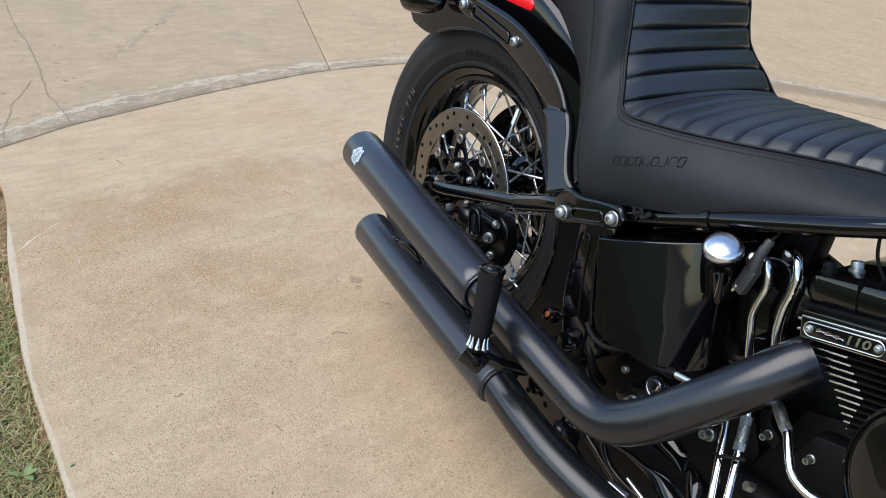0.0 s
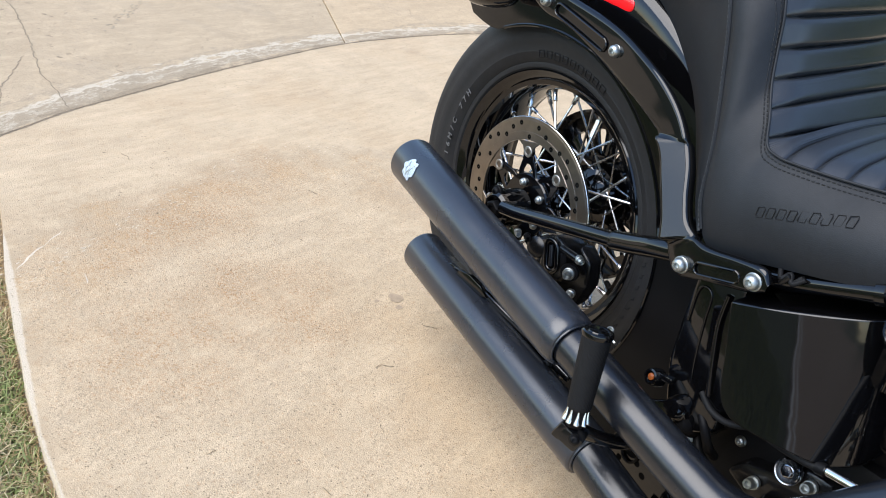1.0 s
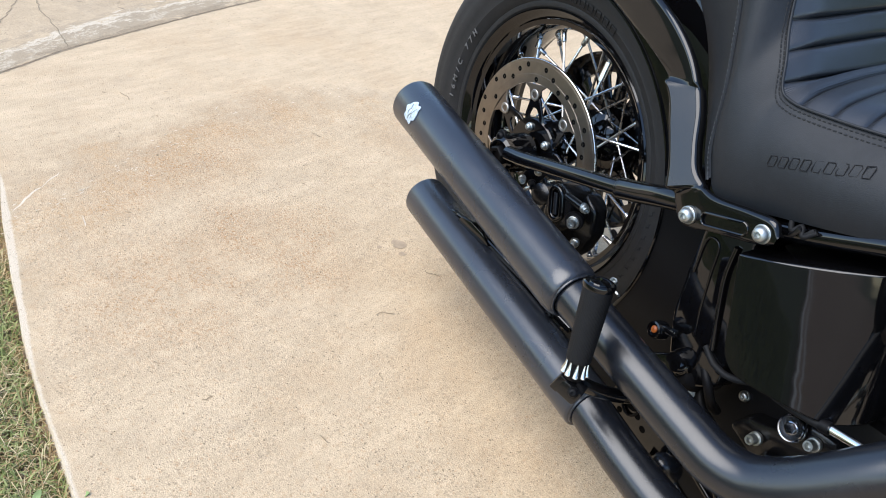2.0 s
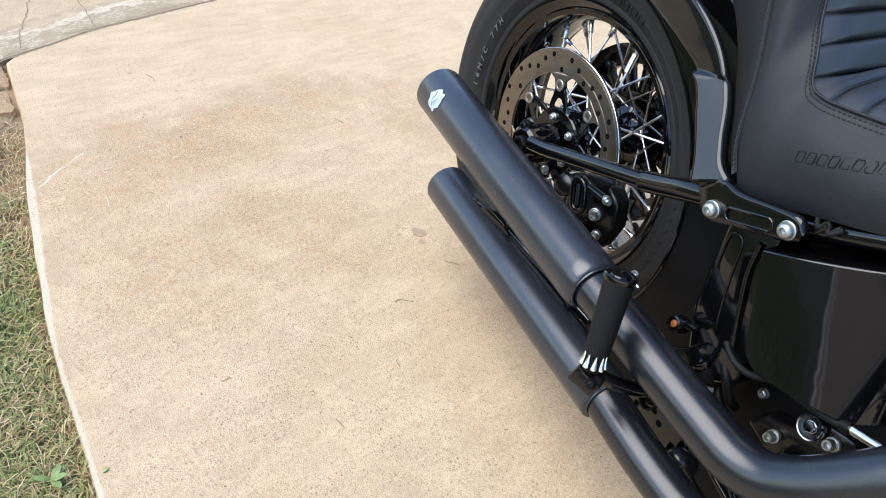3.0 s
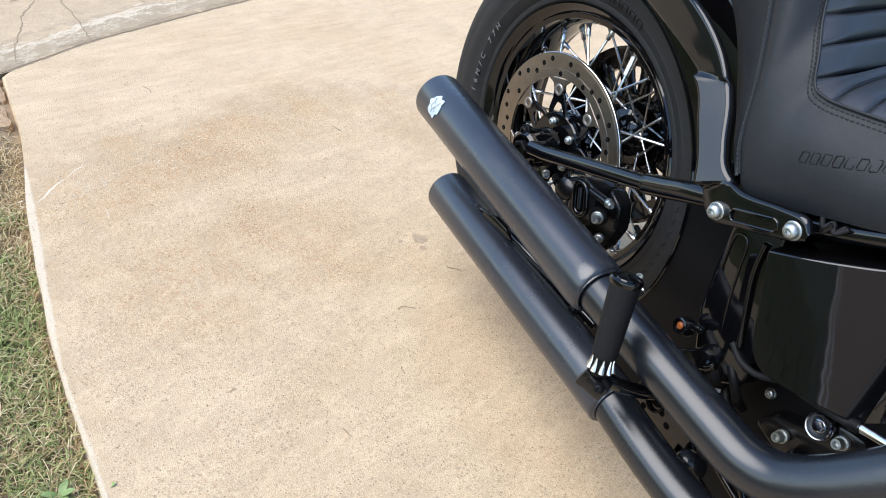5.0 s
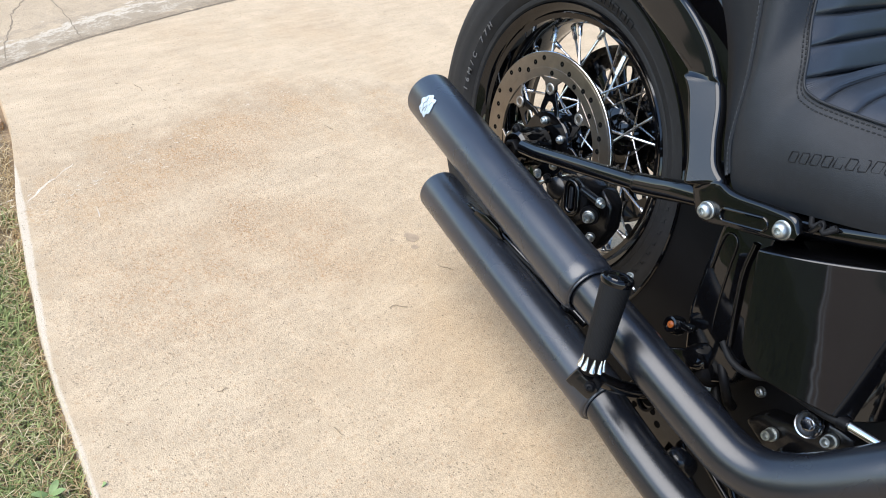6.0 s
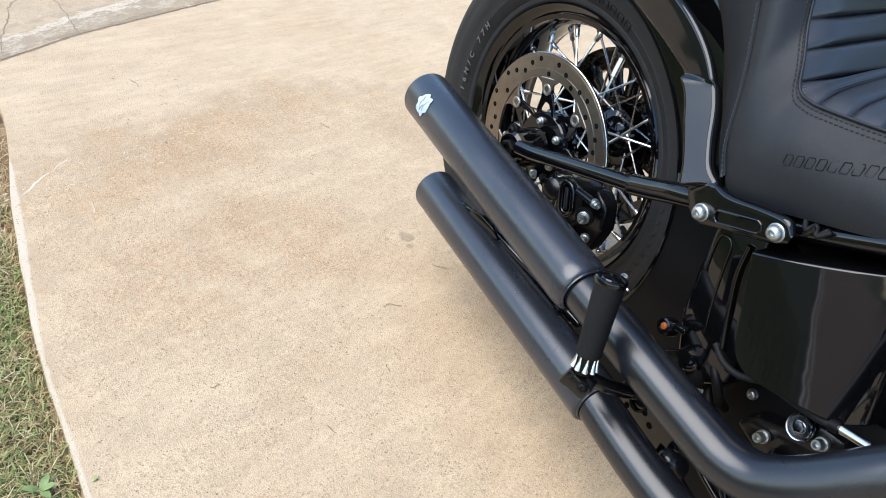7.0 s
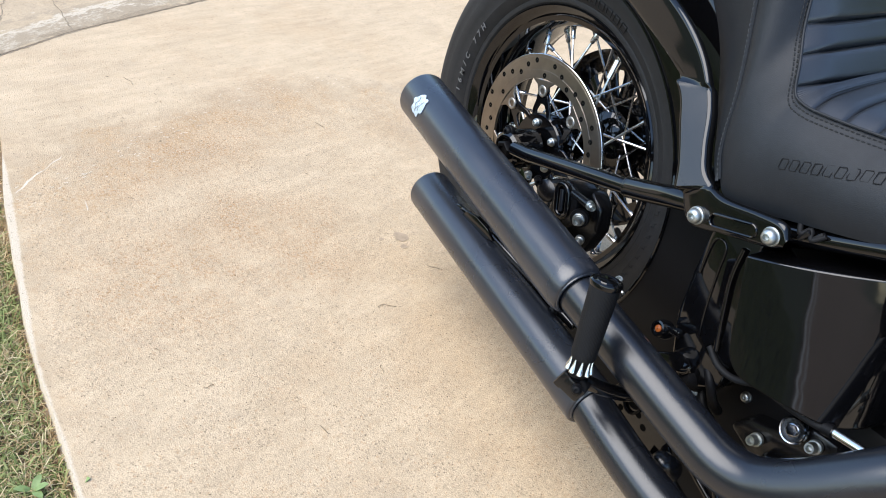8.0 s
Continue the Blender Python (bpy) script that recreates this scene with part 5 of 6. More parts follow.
for v in (0.006, 0.018):
    part("fin_edge", cyl_slab(-0.0075, -0.003, -0.176, -0.10, v - 0.0014, v + 0.0014, 0.0005), ALU, head)
plate = part("nameplate", cyl_slab(0.0, 0.098, -0.1815, -0.176, 0.0, 0.0225, 0.001), BLACK, head, "black nameplate with silver border and lettering")
part("plate_border", cyl_slab(-0.0015, 0.0995, -0.1795, -0.1755, -0.0015, 0.024, 0.0012), ALU, head)
brd = []
for k in range(48):
    t = 2 * math.pi * k / 48
    cu = 0.049 + (0.036 if math.cos(t) > 0 else -0.036)
    brd.append(cyl(cu + 0.0088 * math.cos(t), -0.1822, 0.0112 + 0.0082 * math.sin(t)))
brd.append(brd[0])
part("plate_line", tube(brd, 0.0008, 6, caps=False), ALU, head)
for u in (0.0105, 0.0875):
    bolt("plate_screw", cyl(u, -0.1818, 0.0112), YN, 0.0042, head, ZINC, washer=1.1, h=0.003)
squiggle = [cyl(0.0185 + 0.032 * k / 90 + 0.0012 * math.sin(0.9 * k + 0.6), -0.1824, 0.0128 - 0.0028 * k / 90 + (0.0013 + 0.0009 * math.sin(0.21 * k)) * math.sin(0.9 * k)) for k in range(91)]
part("script_line", tube(squiggle, 0.00042, 6), ALU, head, "silver scrawled emblem line")


def lettering(name, text, size, m, depth, material, parent, label=""):
    """Raised lettering in the built-in font, as a mesh."""
    cu = bpy.data.curves.new(name, "FONT")
    cu.body, cu.size, cu.extrude, cu.align_x, cu.align_y, cu.offset = text, size, depth, "CENTER", "CENTER", size * 0.018
    tmp = bpy.data.objects.new(name, cu)
    me = bpy.data.meshes.new_from_object(tmp)
    bpy.data.objects.remove(tmp)
    me.transform(m)
    me.materials.clear()
    me.materials.append(material)
    ob = new(name, me)
    ob.parent = parent
    if label:
        ob["label"] = label
    return ob


plate_m = Matrix((CU, CV, (0, -1, 0))).transposed().to_4x4()
lettering("engine_number", "110", 0.0165, Matrix.Translation(cyl(0.0655, -0.1818, 0.0108)) @ plate_m @ Matrix(((1.15, 0.2, 0, 0), (0, 0.85, 0, 0), (0, 0, 1, 0), (0, 0, 0, 1))), 0.0006, ALU, head, "raised silver displacement figures")
rocker = part("rocker_box", cyl_slab(-0.010, 0.155, -0.165, 0.10, 0.030, 0.070, 0.012), BLACK, bike, "gloss black rocker box cover")
part("rocker_gasket", cyl_slab(-0.012, 0.157, -0.168, 0.102, 0.028, 0.035, 0.0015), CAST, rocker)
# dark strip painted for the shaded gap between the cover halves
part("rocker_split", cyl_slab(0.049, 0.0505, -0.1662, 0.08, 0.034, 0.0704, 0.0003), RECESS_SHADE, rocker)
for u, y in ((0.006, -0.148), (0.022, -0.12)):
    bolt("rocker_bolt", cyl(u, y, 0.071), CV, 0.007, rocker, ZINC if u > 0.01 else CAST, washer=1.3, h=0.009)
part("rocker_wire", tube(spline([cyl(0.058, -0.13, 0.07), cyl(0.05, -0.135, 0.095), cyl(0.053, -0.14, 0.13)], 5), 0.002, 8), GRIP, rocker)
part("pushrod_tube", tube([cyl(0.112, -0.178, -0.004), cyl(0.112, -0.178, -0.05), cyl(0.112, -0.178, -0.051), cyl(0.112, -0.178, -0.068), cyl(0.112, -0.178, -0.069), cyl(0.11, -0.172, -0.18)], [0.0085, 0.0085, 0.0115, 0.0115, 0.009, 0.009], 24), CHROME, bike, "chrome pushrod tube")
# air cleaner
ac_c = Vector((0.957, -0.215, 0.475))
acl = part("air_cleaner", lathe([(0.0005, 0.040), (0.050, 0.039), (0.078, 0.035), (0.089, 0.028), (0.0935, 0.018), (0.0935, 0.0), (0.088, -0.006), (0.085, -0.05), (0.0005, -0.05)], ac_c, YN, 72), BLACK, bike, "gloss black round air cleaner cover")
part("cover_groove", tube([ac_c + Vector((0.0895 * math.cos(t * 0.1047), -0.0285, 0.0895 * math.sin(t * 0.1047))) for t in range(61)], 0.0018, 8, caps=False), BLACK, acl)

# clutter under the pipe: glossy covers and a bright clamp
def curved_cover(left, right, bulge, parent=None, label="gloss black curved cover"):
    """A thin bowed cover between two edges, leaning back."""
    rows = []
    for p, q in zip(spline(left, 6), spline(right, 6)):
        rows.append([p.lerp(q, k / 10) + Vector((0, -0.82, 0.57)) * bulge * math.sin(math.pi * k / 10) ** 0.8 for k in range(11)])
    return part("curved_cover", loft(rows, thick=0.003), BLACK, parent, label)


lower_cover = curved_cover([(0.575, -0.190, 0.200), (0.598, -0.1876, 0.2035), (0.624, -0.187, 0.2040), (0.651, -0.188, 0.2025), (0.677, -0.195, 0.193)], [(0.590, -0.184, 0.208), (0.612, -0.182, 0.2115), (0.637, -0.1805, 0.213), (0.668, -0.175, 0.2215), (0.706, -0.181, 0.2128)], 0.006, bike, "gloss black curved cover under the pipe")
curved_cover([(0.628, -0.169, 0.237), (0.6393, -0.1695, 0.2357), (0.6588, -0.1705, 0.2342), (0.676, -0.1717, 0.2326)], [(0.650, -0.152, 0.260), (0.6625, -0.1550, 0.2565), (0.676, -0.1580, 0.2525), (0.686, -0.1665, 0.2400)], 0.005, lower_cover)
curved_cover([(0.6764, -0.1518, 0.2261), (0.682, -0.156, 0.220), (0.690, -0.162, 0.212), (0.7008, -0.1676, 0.2035)], [(0.6883, -0.1443, 0.2367), (0.698, -0.147, 0.233), (0.7070, -0.1515, 0.2265), (0.7150, -0.1604, 0.2137)], 0.006, lower_cover)
lower_frame = part("lower_frame", prism([(0.455, 0.030), (0.462, 0.150), (0.500, 0.185), (0.62, 0.205), (0.76, 0.20), (0.80, 0.10), (0.78, 0.03)], -0.130, -0.02, 0.012), CAST, bike, "black lower frame behind the exhausts")
for q in ([(0.554, -0.180, 0.192), (0.562, -0.180, 0.178), (0.575, -0.180, 0.166), (0.595, -0.180, 0.158), (0.619, -0.180, 0.156), (0.660, -0.180, 0.157)], [(0.515, -0.170, 0.166), (0.532, -0.170, 0.159), (0.554, -0.170, 0.151), (0.588, -0.170, 0.137)], [(0.472, -0.160, 0.150), (0.484, -0.160, 0.136), (0.504, -0.160, 0.115), (0.542, -0.160, 0.104)]):
    part("brake_hose", tube(spline(q, 6), 0.0048, 14), BLACK, lower_frame, "shiny black hose")
clampb = part("pipe_clamp", tube([(0.616, -0.217, 0.172), (0.650, -0.217, 0.1745)], 0.0085, 20), CHROME, bike, "ribbed chrome clamp beside the lower pipe")
for i in range(5):
    c = Vector((0.618 + 0.0065 * i, -0.217, 0.1722 + 0.0005 * i))
    part("clamp_rib", tube([c, c + Vector((0.0026, 0, 0.0002))], 0.0096, 20), CHROME, clampb)
part("clamp_screw", tube([(0.634, -0.212, 0.198), (0.650, -0.212, 0.1945), (0.668, -0.212, 0.190)], [0.0026, 0.0040, 0.0034], 12), CHROME, clampb, "thin chrome clamp screw")
part("stay_rod", tube([(0.47, -0.205, 0.150), (0.53, -0.212, 0.146), (0.60, -0.215, 0.150)], 0.006, 14), CAST, bracket)
part("cross_brace", prism([(0.28, 0.215), (0.40, 0.225), (0.45, 0.27), (0.43, 0.29), (0.38, 0.25), (0.28, 0.235)], -0.186, -0.178, 0.002), BLACK, bracket)

# crumpled wire clip where the rail leaves the strut
clip = part("wire_clip", tube(spline([(0.488, -0.196, 0.536), (0.497, -0.204, 0.530), (0.503, -0.200, 0.538), (0.510, -0.204, 0.531), (0.519, -0.199, 0.541)], 5), 0.0030, 10), GRIP, frame_part)
part("clip_strap", box((0.5005, -0.2015, 0.5310), (0.006, 0.010, 0.017), pose(0, 0, 0, 15, 24, 20), 0.002), GLOSSCAST, frame_part)
part("clip_strap", box((0.5130, -0.1995, 0.5360), (0.005, 0.009, 0.014), pose(0, 0, 0, -12, 30, 0), 0.0015), GRIP, frame_part)

# seat's embossed maker's mark: nine hollow slanted shapes
def seat_side(x, z):
    """The near side's y at that place."""
    best = None
    for row in skin:
        for k in range(21):
            c = row[k // 2].lerp(row[min(10, k // 2 + 1)], (k % 2) / 2)
            d = (c.x - x) ** 2 + (c.z - z) ** 2
            if best is None or d < best[0]:
                best = (d, c.y)
    return -best[1]


m_a, m_b = Vector((0.442, 0, 0.5815)), Vector((0.5365, 0, 0.6215))
m_d = (m_b - m_a).normalized()
m_u = Vector((-m_d.z, 0, m_d.x))
for i in range(9):
    c = m_a.lerp(m_b, (i + 0.5) / 9)
    w, hgt, slant = 0.0040, 0.0054, 0.0018
    shape = []
    for su, sv in ((-1, -0.6), (-0.6, -1), (1, -1), (1, 0.6), (0.6, 1), (-1, 1), (-1, -0.6)):
        p = c + m_d * (w * su + slant * sv) + m_u * hgt * sv
        shape.append(Vector((p.x, seat_side(p.x, p.z) - 0.0002, p.z)))
    part("embossed_mark", tube(shape, 0.0006, 6), GRIP, seat)

# tyre lettering
def sidewall(r, a, lift=0.0):
    y = -0.0757 - (0.0015 * min(1.0, max(0.0, (r - 0.248) / 0.014))) - lift
    return polar(r, a, y)


def round_text(text, a0, step, r, size, material):
    for i, ch in enumerate(text):
        if ch == " ":
            continue
        a = a0 - step * i
        rad_v = (polar(1, a, 0) - AX).normalized()
        tan_v = Vector((math.sin(radians(a)), 0, -math.cos(radians(a))))
        m = Matrix((tan_v, rad_v, (0, -1, 0))).transposed().to_4x4()
        lettering("sidewall_letter", ch, size, Matrix.Translation(sidewall(r, a, 0.0010)) @ m, 0.0005, material, wheel)


round_text("16M/C 77H", 186.0, 3.9, 0.2420, 0.0150, PALE)
for i in range(9):
    a = 107 - 4.2 * i
    ring = [sidewall(r, a + b, 0.0002) for r, b in ((0.2400, -1.3), (0.2505, -1.1), (0.2505, 1.5), (0.2400, 1.2), (0.2400, -1.3))]
    part("sidewall_bar", tube(ring, 0.0009, 6), GRIP, wheel)

for i in range(15):
    a = 14 - 4.4 * i
    ring = [sidewall(r, a + b, 0.0003) for r, b in ((0.2500, -1.0), (0.2560, -0.4), (0.2545, 0.6), (0.2605, 1.3))]
    part("sidewall_bar", tube(ring, 0.0008, 6), GRIP, wheel)

# ---- loose bits and ground marks ----
def ribbon(name, pts, width, z, material, jag=0.3, label="", category="", var=0.9):
    """A thin irregular band lying on the slab."""
    bm = bmesh.new()
    p = [Vector((x, y, z)) for x, y in pts]
    fine_p = []
    for a, b in zip(p, p[1:]):
        n_step = max(2, int((b - a).length / 0.011))
        for k in range(n_step):
            fine_p.append(a.lerp(b, k / n_step))
    fine_p.append(p[-1])
    rows = []
    for i, c in enumerate(fine_p):
        d = (fine_p[min(i + 1, len(fine_p) - 1)] - fine_p[max(i - 1, 0)]).normalized()
        s_v = Vector((-d.y, d.x, 0))
        w = width * (1 - var / 2 + var * random.random())
        if i in (0, len(fine_p) - 1):
            w *= 0.2
        c2 = c + s_v * random.uniform(-1, 1) * width * jag
        rows.append([c2 - s_v * w / 2, c2 + s_v * w / 2])
    loft(rows, bm)
    ob = part(name, bm, material, None, label)
    if category:
        tagged(ob, label, category, kind="structure")
    return ob


CRK = 0.0021
JOINT_DIRT = mat("joint_dirt", (0.25, 0.19, 0.125), 0.95, grain=0.5, scale=200)
ribbon("joint_dirt", [(q.x, q.y) for q in lip[8:]], 0.0070, 0.0006, JOINT_DIRT, 0.04, "dirt packed in the joint", "dirt")
ribbon("crack", [(-2.9, -0.47), (-2.202, -0.496), (-2.034, -0.508), (-1.912, -0.514), (-1.784, -0.504), (-1.662, -0.513), (-1.571, -0.517), (-1.442, -0.529), (-1.342, -0.541), (-1.259, -0.53), (-1.176, -0.526), (-1.115, -0.528)], 0.0025, CRK, CRACK, 1.5, "dark jagged crack in the street slab", "crack")
ribbon("crack", [(-1.45, -0.56), (-1.325, -0.612), (-1.25, -0.649), (-1.185, -0.662), (-1.10, -0.69), (-1.005, -0.707)], 0.0019, CRK, CRACK, 1.5, "thin dark crack in the street slab", "crack")
SCRAPE = mat("scraped_cement", (0.585, 0.475, 0.345), 0.9, grain=0.4, scale=160)
GREYSTAIN = mat("grey_stained_cement", (0.37, 0.275, 0.18), 0.9, grain=0.35, scale=80, bump=0.4, bscale=300)
ribbon("scrape_mark", [(-0.585, -0.668), (-0.55, -0.703), (-0.51, -0.744), (-0.474, -0.771)], 0.0030, 0.0003, SCRAPE, 0.5, "white scrape on the driveway", "scrape", 1.6)
ribbon("scrape_mark", [(-0.4375, -0.6665), (-0.4026, -0.6690)], 0.0024, 0.0003, SCRAPE, 0.4, "short white scrape on the driveway", "scrape")
# pale lines added out of view to put bright streaks in the tank's reflection
REFLECTED_WHITE = mat("added_white_line", (0.80, 0.77, 0.70), 0.85, grain=0.2, scale=60)
ribbon("worn_edge", [(0.60, -0.838), (0.778, -0.858), (0.866, -0.955), (0.880, -1.29)], 0.020, 0.0007, SCRAPE, 0.5, "pale worn driveway edge, unseen, added for the oil tank's reflection", "edge", 1.2)
ribbon("reflection_line", [(0.892, -1.32), (0.918, -2.2), (0.955, -3.6), (0.995, -5.2)], 0.034, 0.0008, REFLECTED_WHITE, 0.25, "added white line out of view, mirrored in the oil tank", "edge", 0.8)
ribbon("reflection_line", [(0.975, -1.32), (1.000, -2.2), (1.040, -3.6), (1.080, -5.2)], 0.022, 0.0008, REFLECTED_WHITE, 0.35, "added thin white line out of view, mirrored in the oil tank", "edge", 1.0)

for x, y, r in ((-0.2, -0.149, 0.0145), (-0.171, -0.1585, 0.007), (-0.2035, -0.1905, 0.005)):
    bm = bmesh.new()
    ring = [bm.verts.new((x + r * (1 + 0.25 * random.uniform(-1, 1)) * math.cos(k * 0.45), y + r * (1 + 0.25 * random.uniform(-1, 1)) * math.sin(k * 0.45), 0.0008)) for k in range(14)]
    bm.faces.new(ring)
    tagged(part("stain", bm, GREYSTAIN), "small grey stain on the driveway", "stain", kind="structure")

# chipped pits in the street slab near the cracks, and a dotted tread mark
PITS = mat("pitted_cement", (0.29, 0.22, 0.145), 0.95, grain=0.35, scale=120, bump=0.4, bscale=300)


def flecks(name, spots, material, z, label, category):
    bm = bmesh.new()
    for x, y, a, ln, wd in spots:
        d = Vector((math.cos(a), math.sin(a), 0))
        s_v = Vector((-d.y, d.x, 0))
        ring = []
        for k in range(11):
            t = 2 * math.pi * k / 11
            f = 1 + random.uniform(-0.35, 0.35)
            ring.append(bm.verts.new(Vector((x, y, z)) + d * ln * f * math.cos(t) + s_v * wd * f * math.sin(t)))
        bm.faces.new(ring)
    return tagged(part(name, bm, material), label, category, kind="stuff")


pit_spots = []
for _ in range(60):
    t = random.random()
    x = -1.27 - 1.2 * t
    y = -0.52 + random.gauss(0.02, 0.13)
    s = random.uniform(0.0014, 0.0045)
    pit_spots.append((x, y, random.gauss(1.2, 0.4), s * random.uniform(1.2, 2.6), s * 0.8))
flecks("surface_pits", pit_spots, PITS, 0.0021, "small dark pits chipped into the street slab", "pits")
tread_spots = []
for i in range(34):
    t = i / 33
    for k in range(3):
        if random.random() < 0.75 - 0.25 * k:
            tread_spots.append((-1.64 - 0.69 * t - 0.022 * k + random.gauss(0, 0.006), -0.30 + 0.46 * t + 0.03 * k + random.gauss(0, 0.005), random.gauss(2.2, 0.3), random.uniform(0.004, 0.009), random.uniform(0.003, 0.005)))
TREAD = mat("tread_smudge", (0.34, 0.27, 0.18), 0.95, grain=0.3, scale=150)
flecks("tread_mark", tread_spots, TREAD, 0.0021, "faint dotted tread mark on the street slab", "tread mark")

# pale flakes where the surface cream has broken off, and a scatter of dark grit
flake_spots, grit_spots = [], []
arc = spline([(-0.458, -0.787, 0), (-0.547, -0.602, 0), (-0.646, -0.439, 0), (-0.786, -0.191, 0), (-0.814, 0.05, 0)], 10)
for _ in range(150):
    c = random.choice(arc)
    s = random.uniform(0.0008, 0.0022)
    flake_spots.append((c.x + random.gauss(0, 0.022), c.y + random.gauss(0, 0.022), random.gauss(1.9, 0.4), s * random.uniform(1.2, 3.0), s * 0.6))
for _ in range(70):
    s = random.uniform(0.0008, 0.0017)
    grit_spots.append((random.uniform(-0.95, 0.45), random.uniform(-0.70, 0.1), random.uniform(0, 3.1), s * random.uniform(1.0, 3.2), s * 0.6))
FLAKE = mat("flaked_cement", (0.60, 0.485, 0.345), 0.9, grain=0.25, scale=200)
flecks("surface_flakes", flake_spots, FLAKE, 0.0007, "pale flaked chips in the driveway surface", "flakes")
GRIT = mat("dark_grit", (0.16, 0.12, 0.075), 0.95, grain=0.3, scale=300)
flecks("grit", grit_spots, GRIT, 0.0007, "dark grit scattered on the driveway", "grit")

# twigs and grass clippings on the slab
TWIG = mat("dry_twig", (0.16, 0.12, 0.07), 0.9, grain=0.4, scale=300)
spots = [(-0.10, -0.134, 40, 0.03), (-0.03, -0.277, 75, 0.034), (-0.86, -0.47, 20, 0.036), (0.10, -0.36, 160, 0.018), (-0.62, -0.12, 30, 0.025), (0.05, -0.62, 100, 0.016), (0.18, -0.50, 15, 0.018)]
for x, y, a, ln in spots:
    d = Vector((math.cos(radians(a)), math.sin(radians(a)), 0))
    s_v = Vector((-d.y, d.x, 0))
    q = [Vector((x, y, 0.0016)) + d * ln * t + s_v * random.uniform(-1, 1) * ln * 0.12 for t in (-0.5, -0.2, 0.15, 0.5)]
    tagged(part("twig", tube(spline(q, 3), 0.00045, 5), TWIG), "thin dry twig lying on the driveway", "twig", group="twigs on the driveway")

# ---- lawn strip ----
def blade_material(name, a, b, c):
    m = bpy.data.materials.new(name)
    m.use_nodes = True
    nt = m.node_tree
    bs_node = nt.nodes["Principled BSDF"]
    bs_node.inputs["Roughness"].default_value = 0.8
    bs_node.inputs["Specular IOR Level"].default_value = 0.2
    geo = nt.nodes.new("ShaderNodeNewGeometry")
    rp = nt.nodes.new("ShaderNodeValToRGB")
    rp.color_ramp.elements[0].color = (*a, 1)
    rp.color_ramp.elements[1].color = (*c, 1)
    mid = rp.color_ramp.elements.new(0.5)
    mid.color = (*b, 1)
    nt.links.new(geo.outputs["Random Per Island"], rp.inputs["Fac"])
    nt.links.new(rp.outputs["Color"], bs_node.inputs["Base Color"])
    return m


GREEN = blade_material("green_blades", (0.125, 0.152, 0.046), (0.215, 0.240, 0.082), (0.35, 0.35, 0.15))
STRAW = blade_material("straw_blades", (0.27, 0.180, 0.082), (0.42, 0.300, 0.150), (0.58, 0.47, 0.28))


def edge_y(x):
    if x > -0.5:
        return -0.822 + 0.12 * max(0.0, -x - 0.10) ** 1.25 - 0.02 * max(0, x)
    return -0.78 + 0.035 * min(1, (-0.5 - x) / 0.36)


def patch(x, y):
    return noise.noise(Vector((x * 4.2, y * 4.2, 1.7))) + 0.5 * noise.noise(Vector((x * 11, y * 11, 4)))


def blades(name, count, material, h_lo, h_hi, flat, width, label, want, y_deep):
    verts, faces = [], []
    made = 0
    tries = 0
    while made < count and tries < count * 6:
        tries += 1
        x = random.uniform(-1.25, 0.75)
        y = edge_y(x) - 0.004 - (random.random() ** 1.15) * y_deep
        if not want(x, y) or (x < -0.765 and y > -0.885 and random.random() < 0.93):
            continue
        h = random.uniform(h_lo, h_hi)
        a = random.uniform(0, 2 * math.pi)
        lean = random.uniform(*flat)
        d = Vector((math.cos(a), math.sin(a), 0))
        s_v = Vector((-d.y, d.x, 0))
        w = width * random.uniform(0.6, 1.3)
        base_p = Vector((x, y, -0.036 + random.uniform(0, 0.006)))
        i0 = len(verts)
        for t, ww in ((0, 1.0), (0.4, 0.9), (0.75, 0.6)):
            bend = lean * t * (0.6 + 0.7 * t)
            c = base_p + d * h * math.sin(bend) * t + Vector((0, 0, h * t * math.cos(bend) + 0.001))
            verts += [tuple(c - s_v * w * ww / 2), tuple(c + s_v * w * ww / 2)]
        bend = lean * 1.3
        tip = base_p + d * h * math.sin(bend) + Vector((0, 0, max(0.002, h * math.cos(bend))))
        verts.append(tuple(tip))
        faces += [(i0, i0 + 1, i0 + 3, i0 + 2), (i0 + 2, i0 + 3, i0 + 5, i0 + 4), (i0 + 4, i0 + 5, i0 + 6)]
        made += 1
    me = bpy.data.meshes.new(name)
    me.from_pydata(verts, [], faces)
    me.materials.append(material)
    return tagged(new(name, me), label, "grass", kind="stuff")


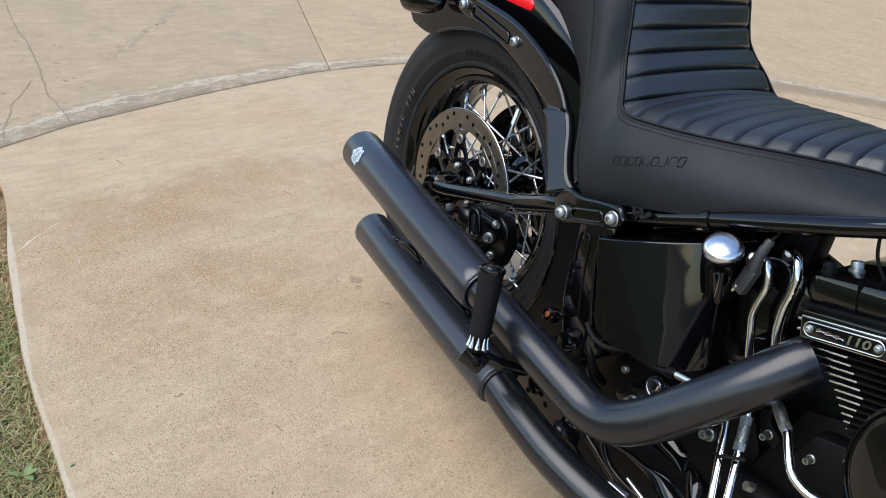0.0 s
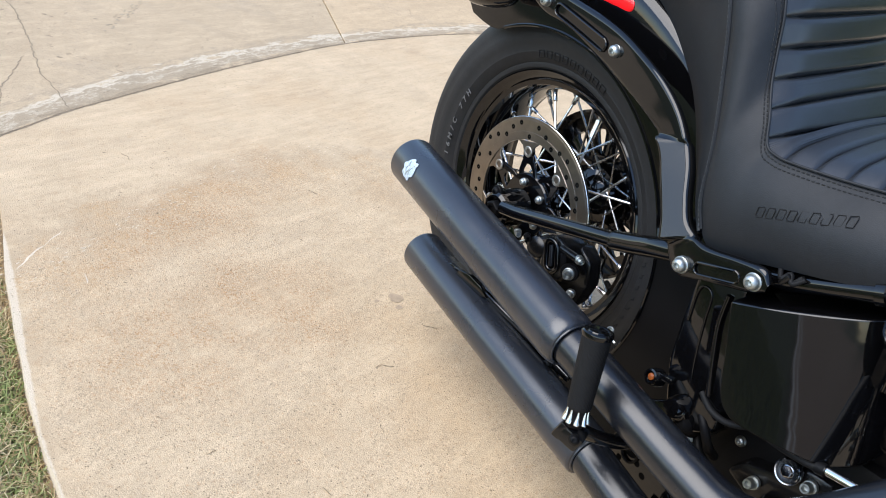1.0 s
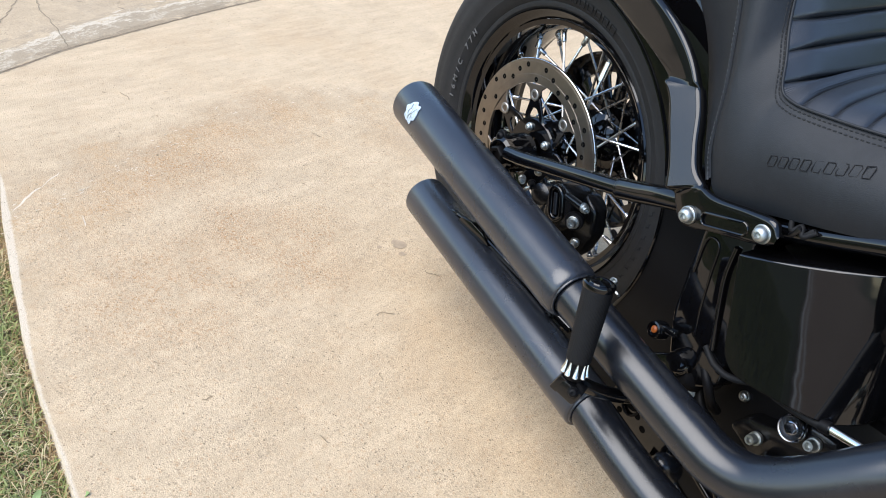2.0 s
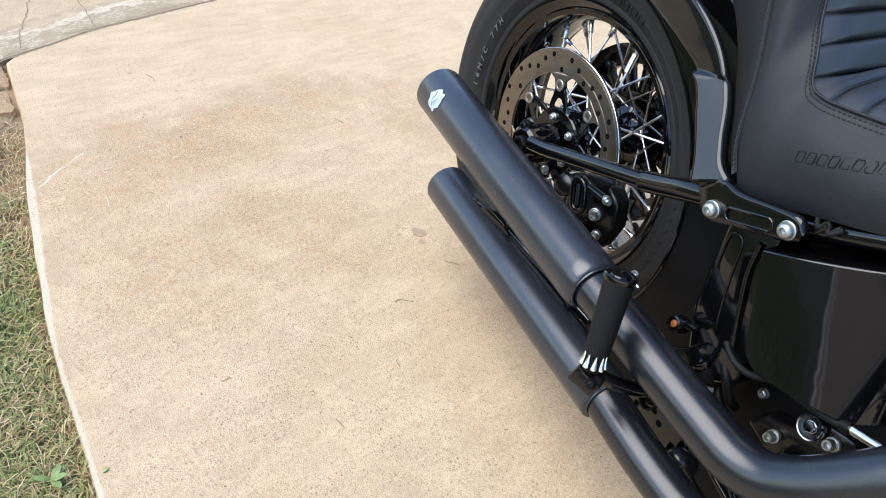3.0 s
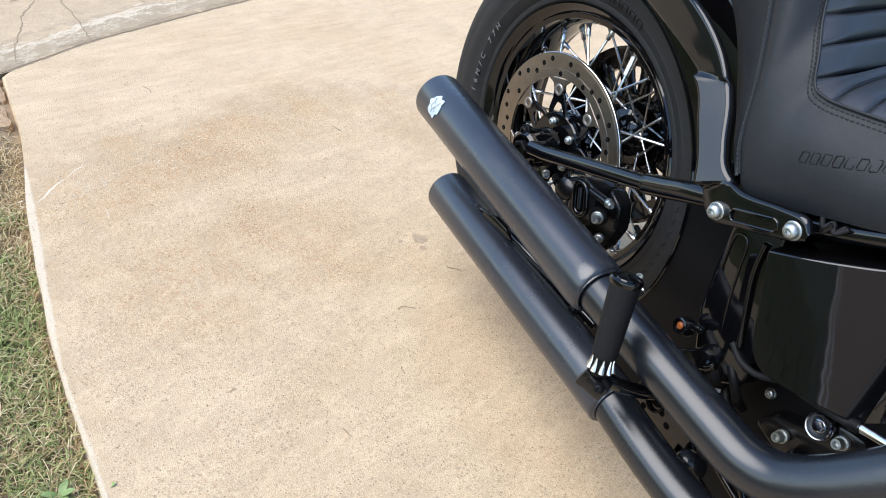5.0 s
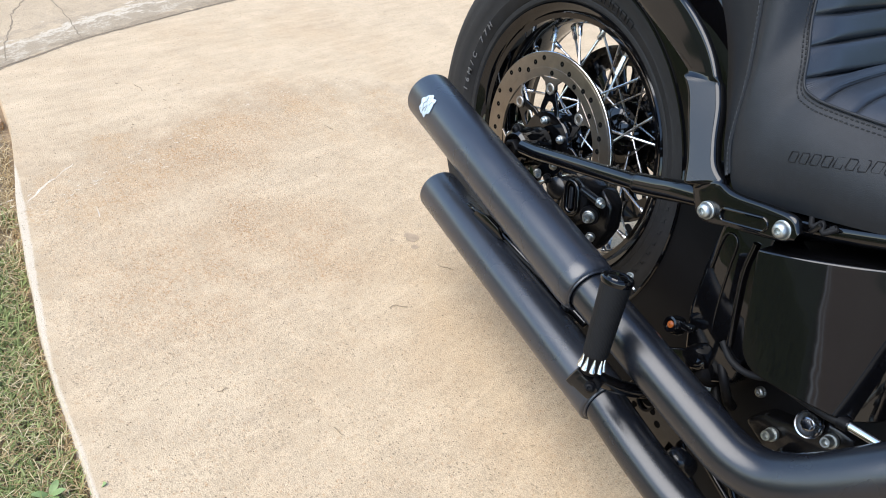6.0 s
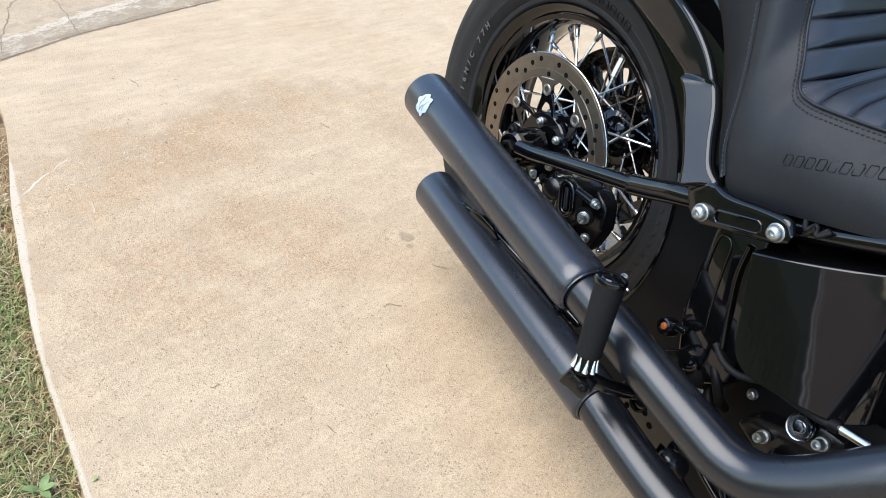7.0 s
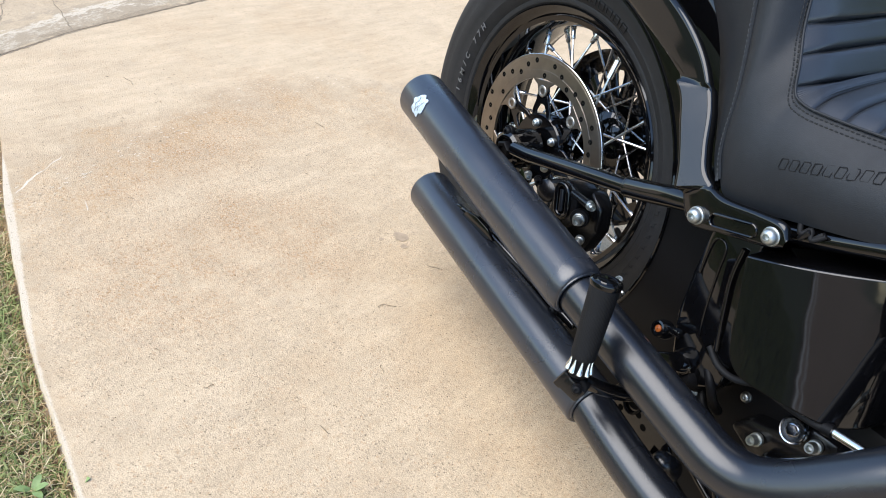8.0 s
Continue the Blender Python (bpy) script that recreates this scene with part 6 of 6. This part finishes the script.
blades("green_grass", 46000, GREEN, 0.010, 0.028, (0.4, 1.35), 0.0023, "short green lawn grass beside the driveway", lambda x, y: patch(x, y) > -0.12 - 0.25 * random.random() and (x > -0.80 or random.random() < 0.25) and random.random() < 0.34 + 9 * max(0.0, edge_y(x) - y - 0.008), 0.42)
blades("dry_grass", 25000, STRAW, 0.012, 0.040, (0.9, 1.5), 0.0013, "dry straw-coloured grass thatch beside the driveway", lambda x, y: patch(x, y) < 0.35 or random.random() < 0.3, 0.42)
blades("lawn_grass", 16000, GREEN, 0.025, 0.055, (0.3, 1.2), 0.0045, "mown green lawn grass farther from the driveway", lambda x, y: y < edge_y(x) - 0.30, 1.3)
blades("green_tuft", 14, GREEN, 0.030, 0.050, (0.2, 0.7), 0.0032, "longer green grass tufts at the driveway edge", lambda x, y: y > edge_y(x) - 0.05 and x > -0.4, 0.06)


# two broad-leaved weeds at the driveway edge
WEED = mat("weed_leaf", (0.17, 0.235, 0.075), 0.6, grain=0.25, scale=120, bump=0.3, bscale=300)
for at, size, leaves in (((0.126, -0.868), 0.028, ((70, 0.75), (140, 0.6), (20, 0.55), (250, 0.5))), ((0.140, -0.824), 0.034, ((62, 0.95), (84, 0.8), (110, 0.6)))):
    weed = new("weed")
    weed.location = (at[0], at[1], -0.032)
    tagged(weed, "small broad-leaved green weed at the driveway edge", "weed", group="weeds at the driveway edge")
    for turn, up in leaves:
        rows = []
        for k in range(9):
            f = k / 8
            wd = size * 0.17 * math.sin(math.pi * min(1.0, 0.06 + 0.94 * f)) ** 0.7
            c = Vector((size * f * (1 - 0.45 * up), 0, size * (1.1 * up * f - 0.35 * f * f) + 0.012))
            rows.append([c + Vector((0, wd * j, 0.12 * wd * abs(j))) for j in (-1, -0.5, 0, 0.5, 1)])
        leaf_bm = loft(rows, thick=0.0004)
        bmesh.ops.transform(leaf_bm, matrix=Matrix.Rotation(radians(turn), 4, "Z"), verts=leaf_bm.verts)
        part("leaf", leaf_bm, WEED, weed)
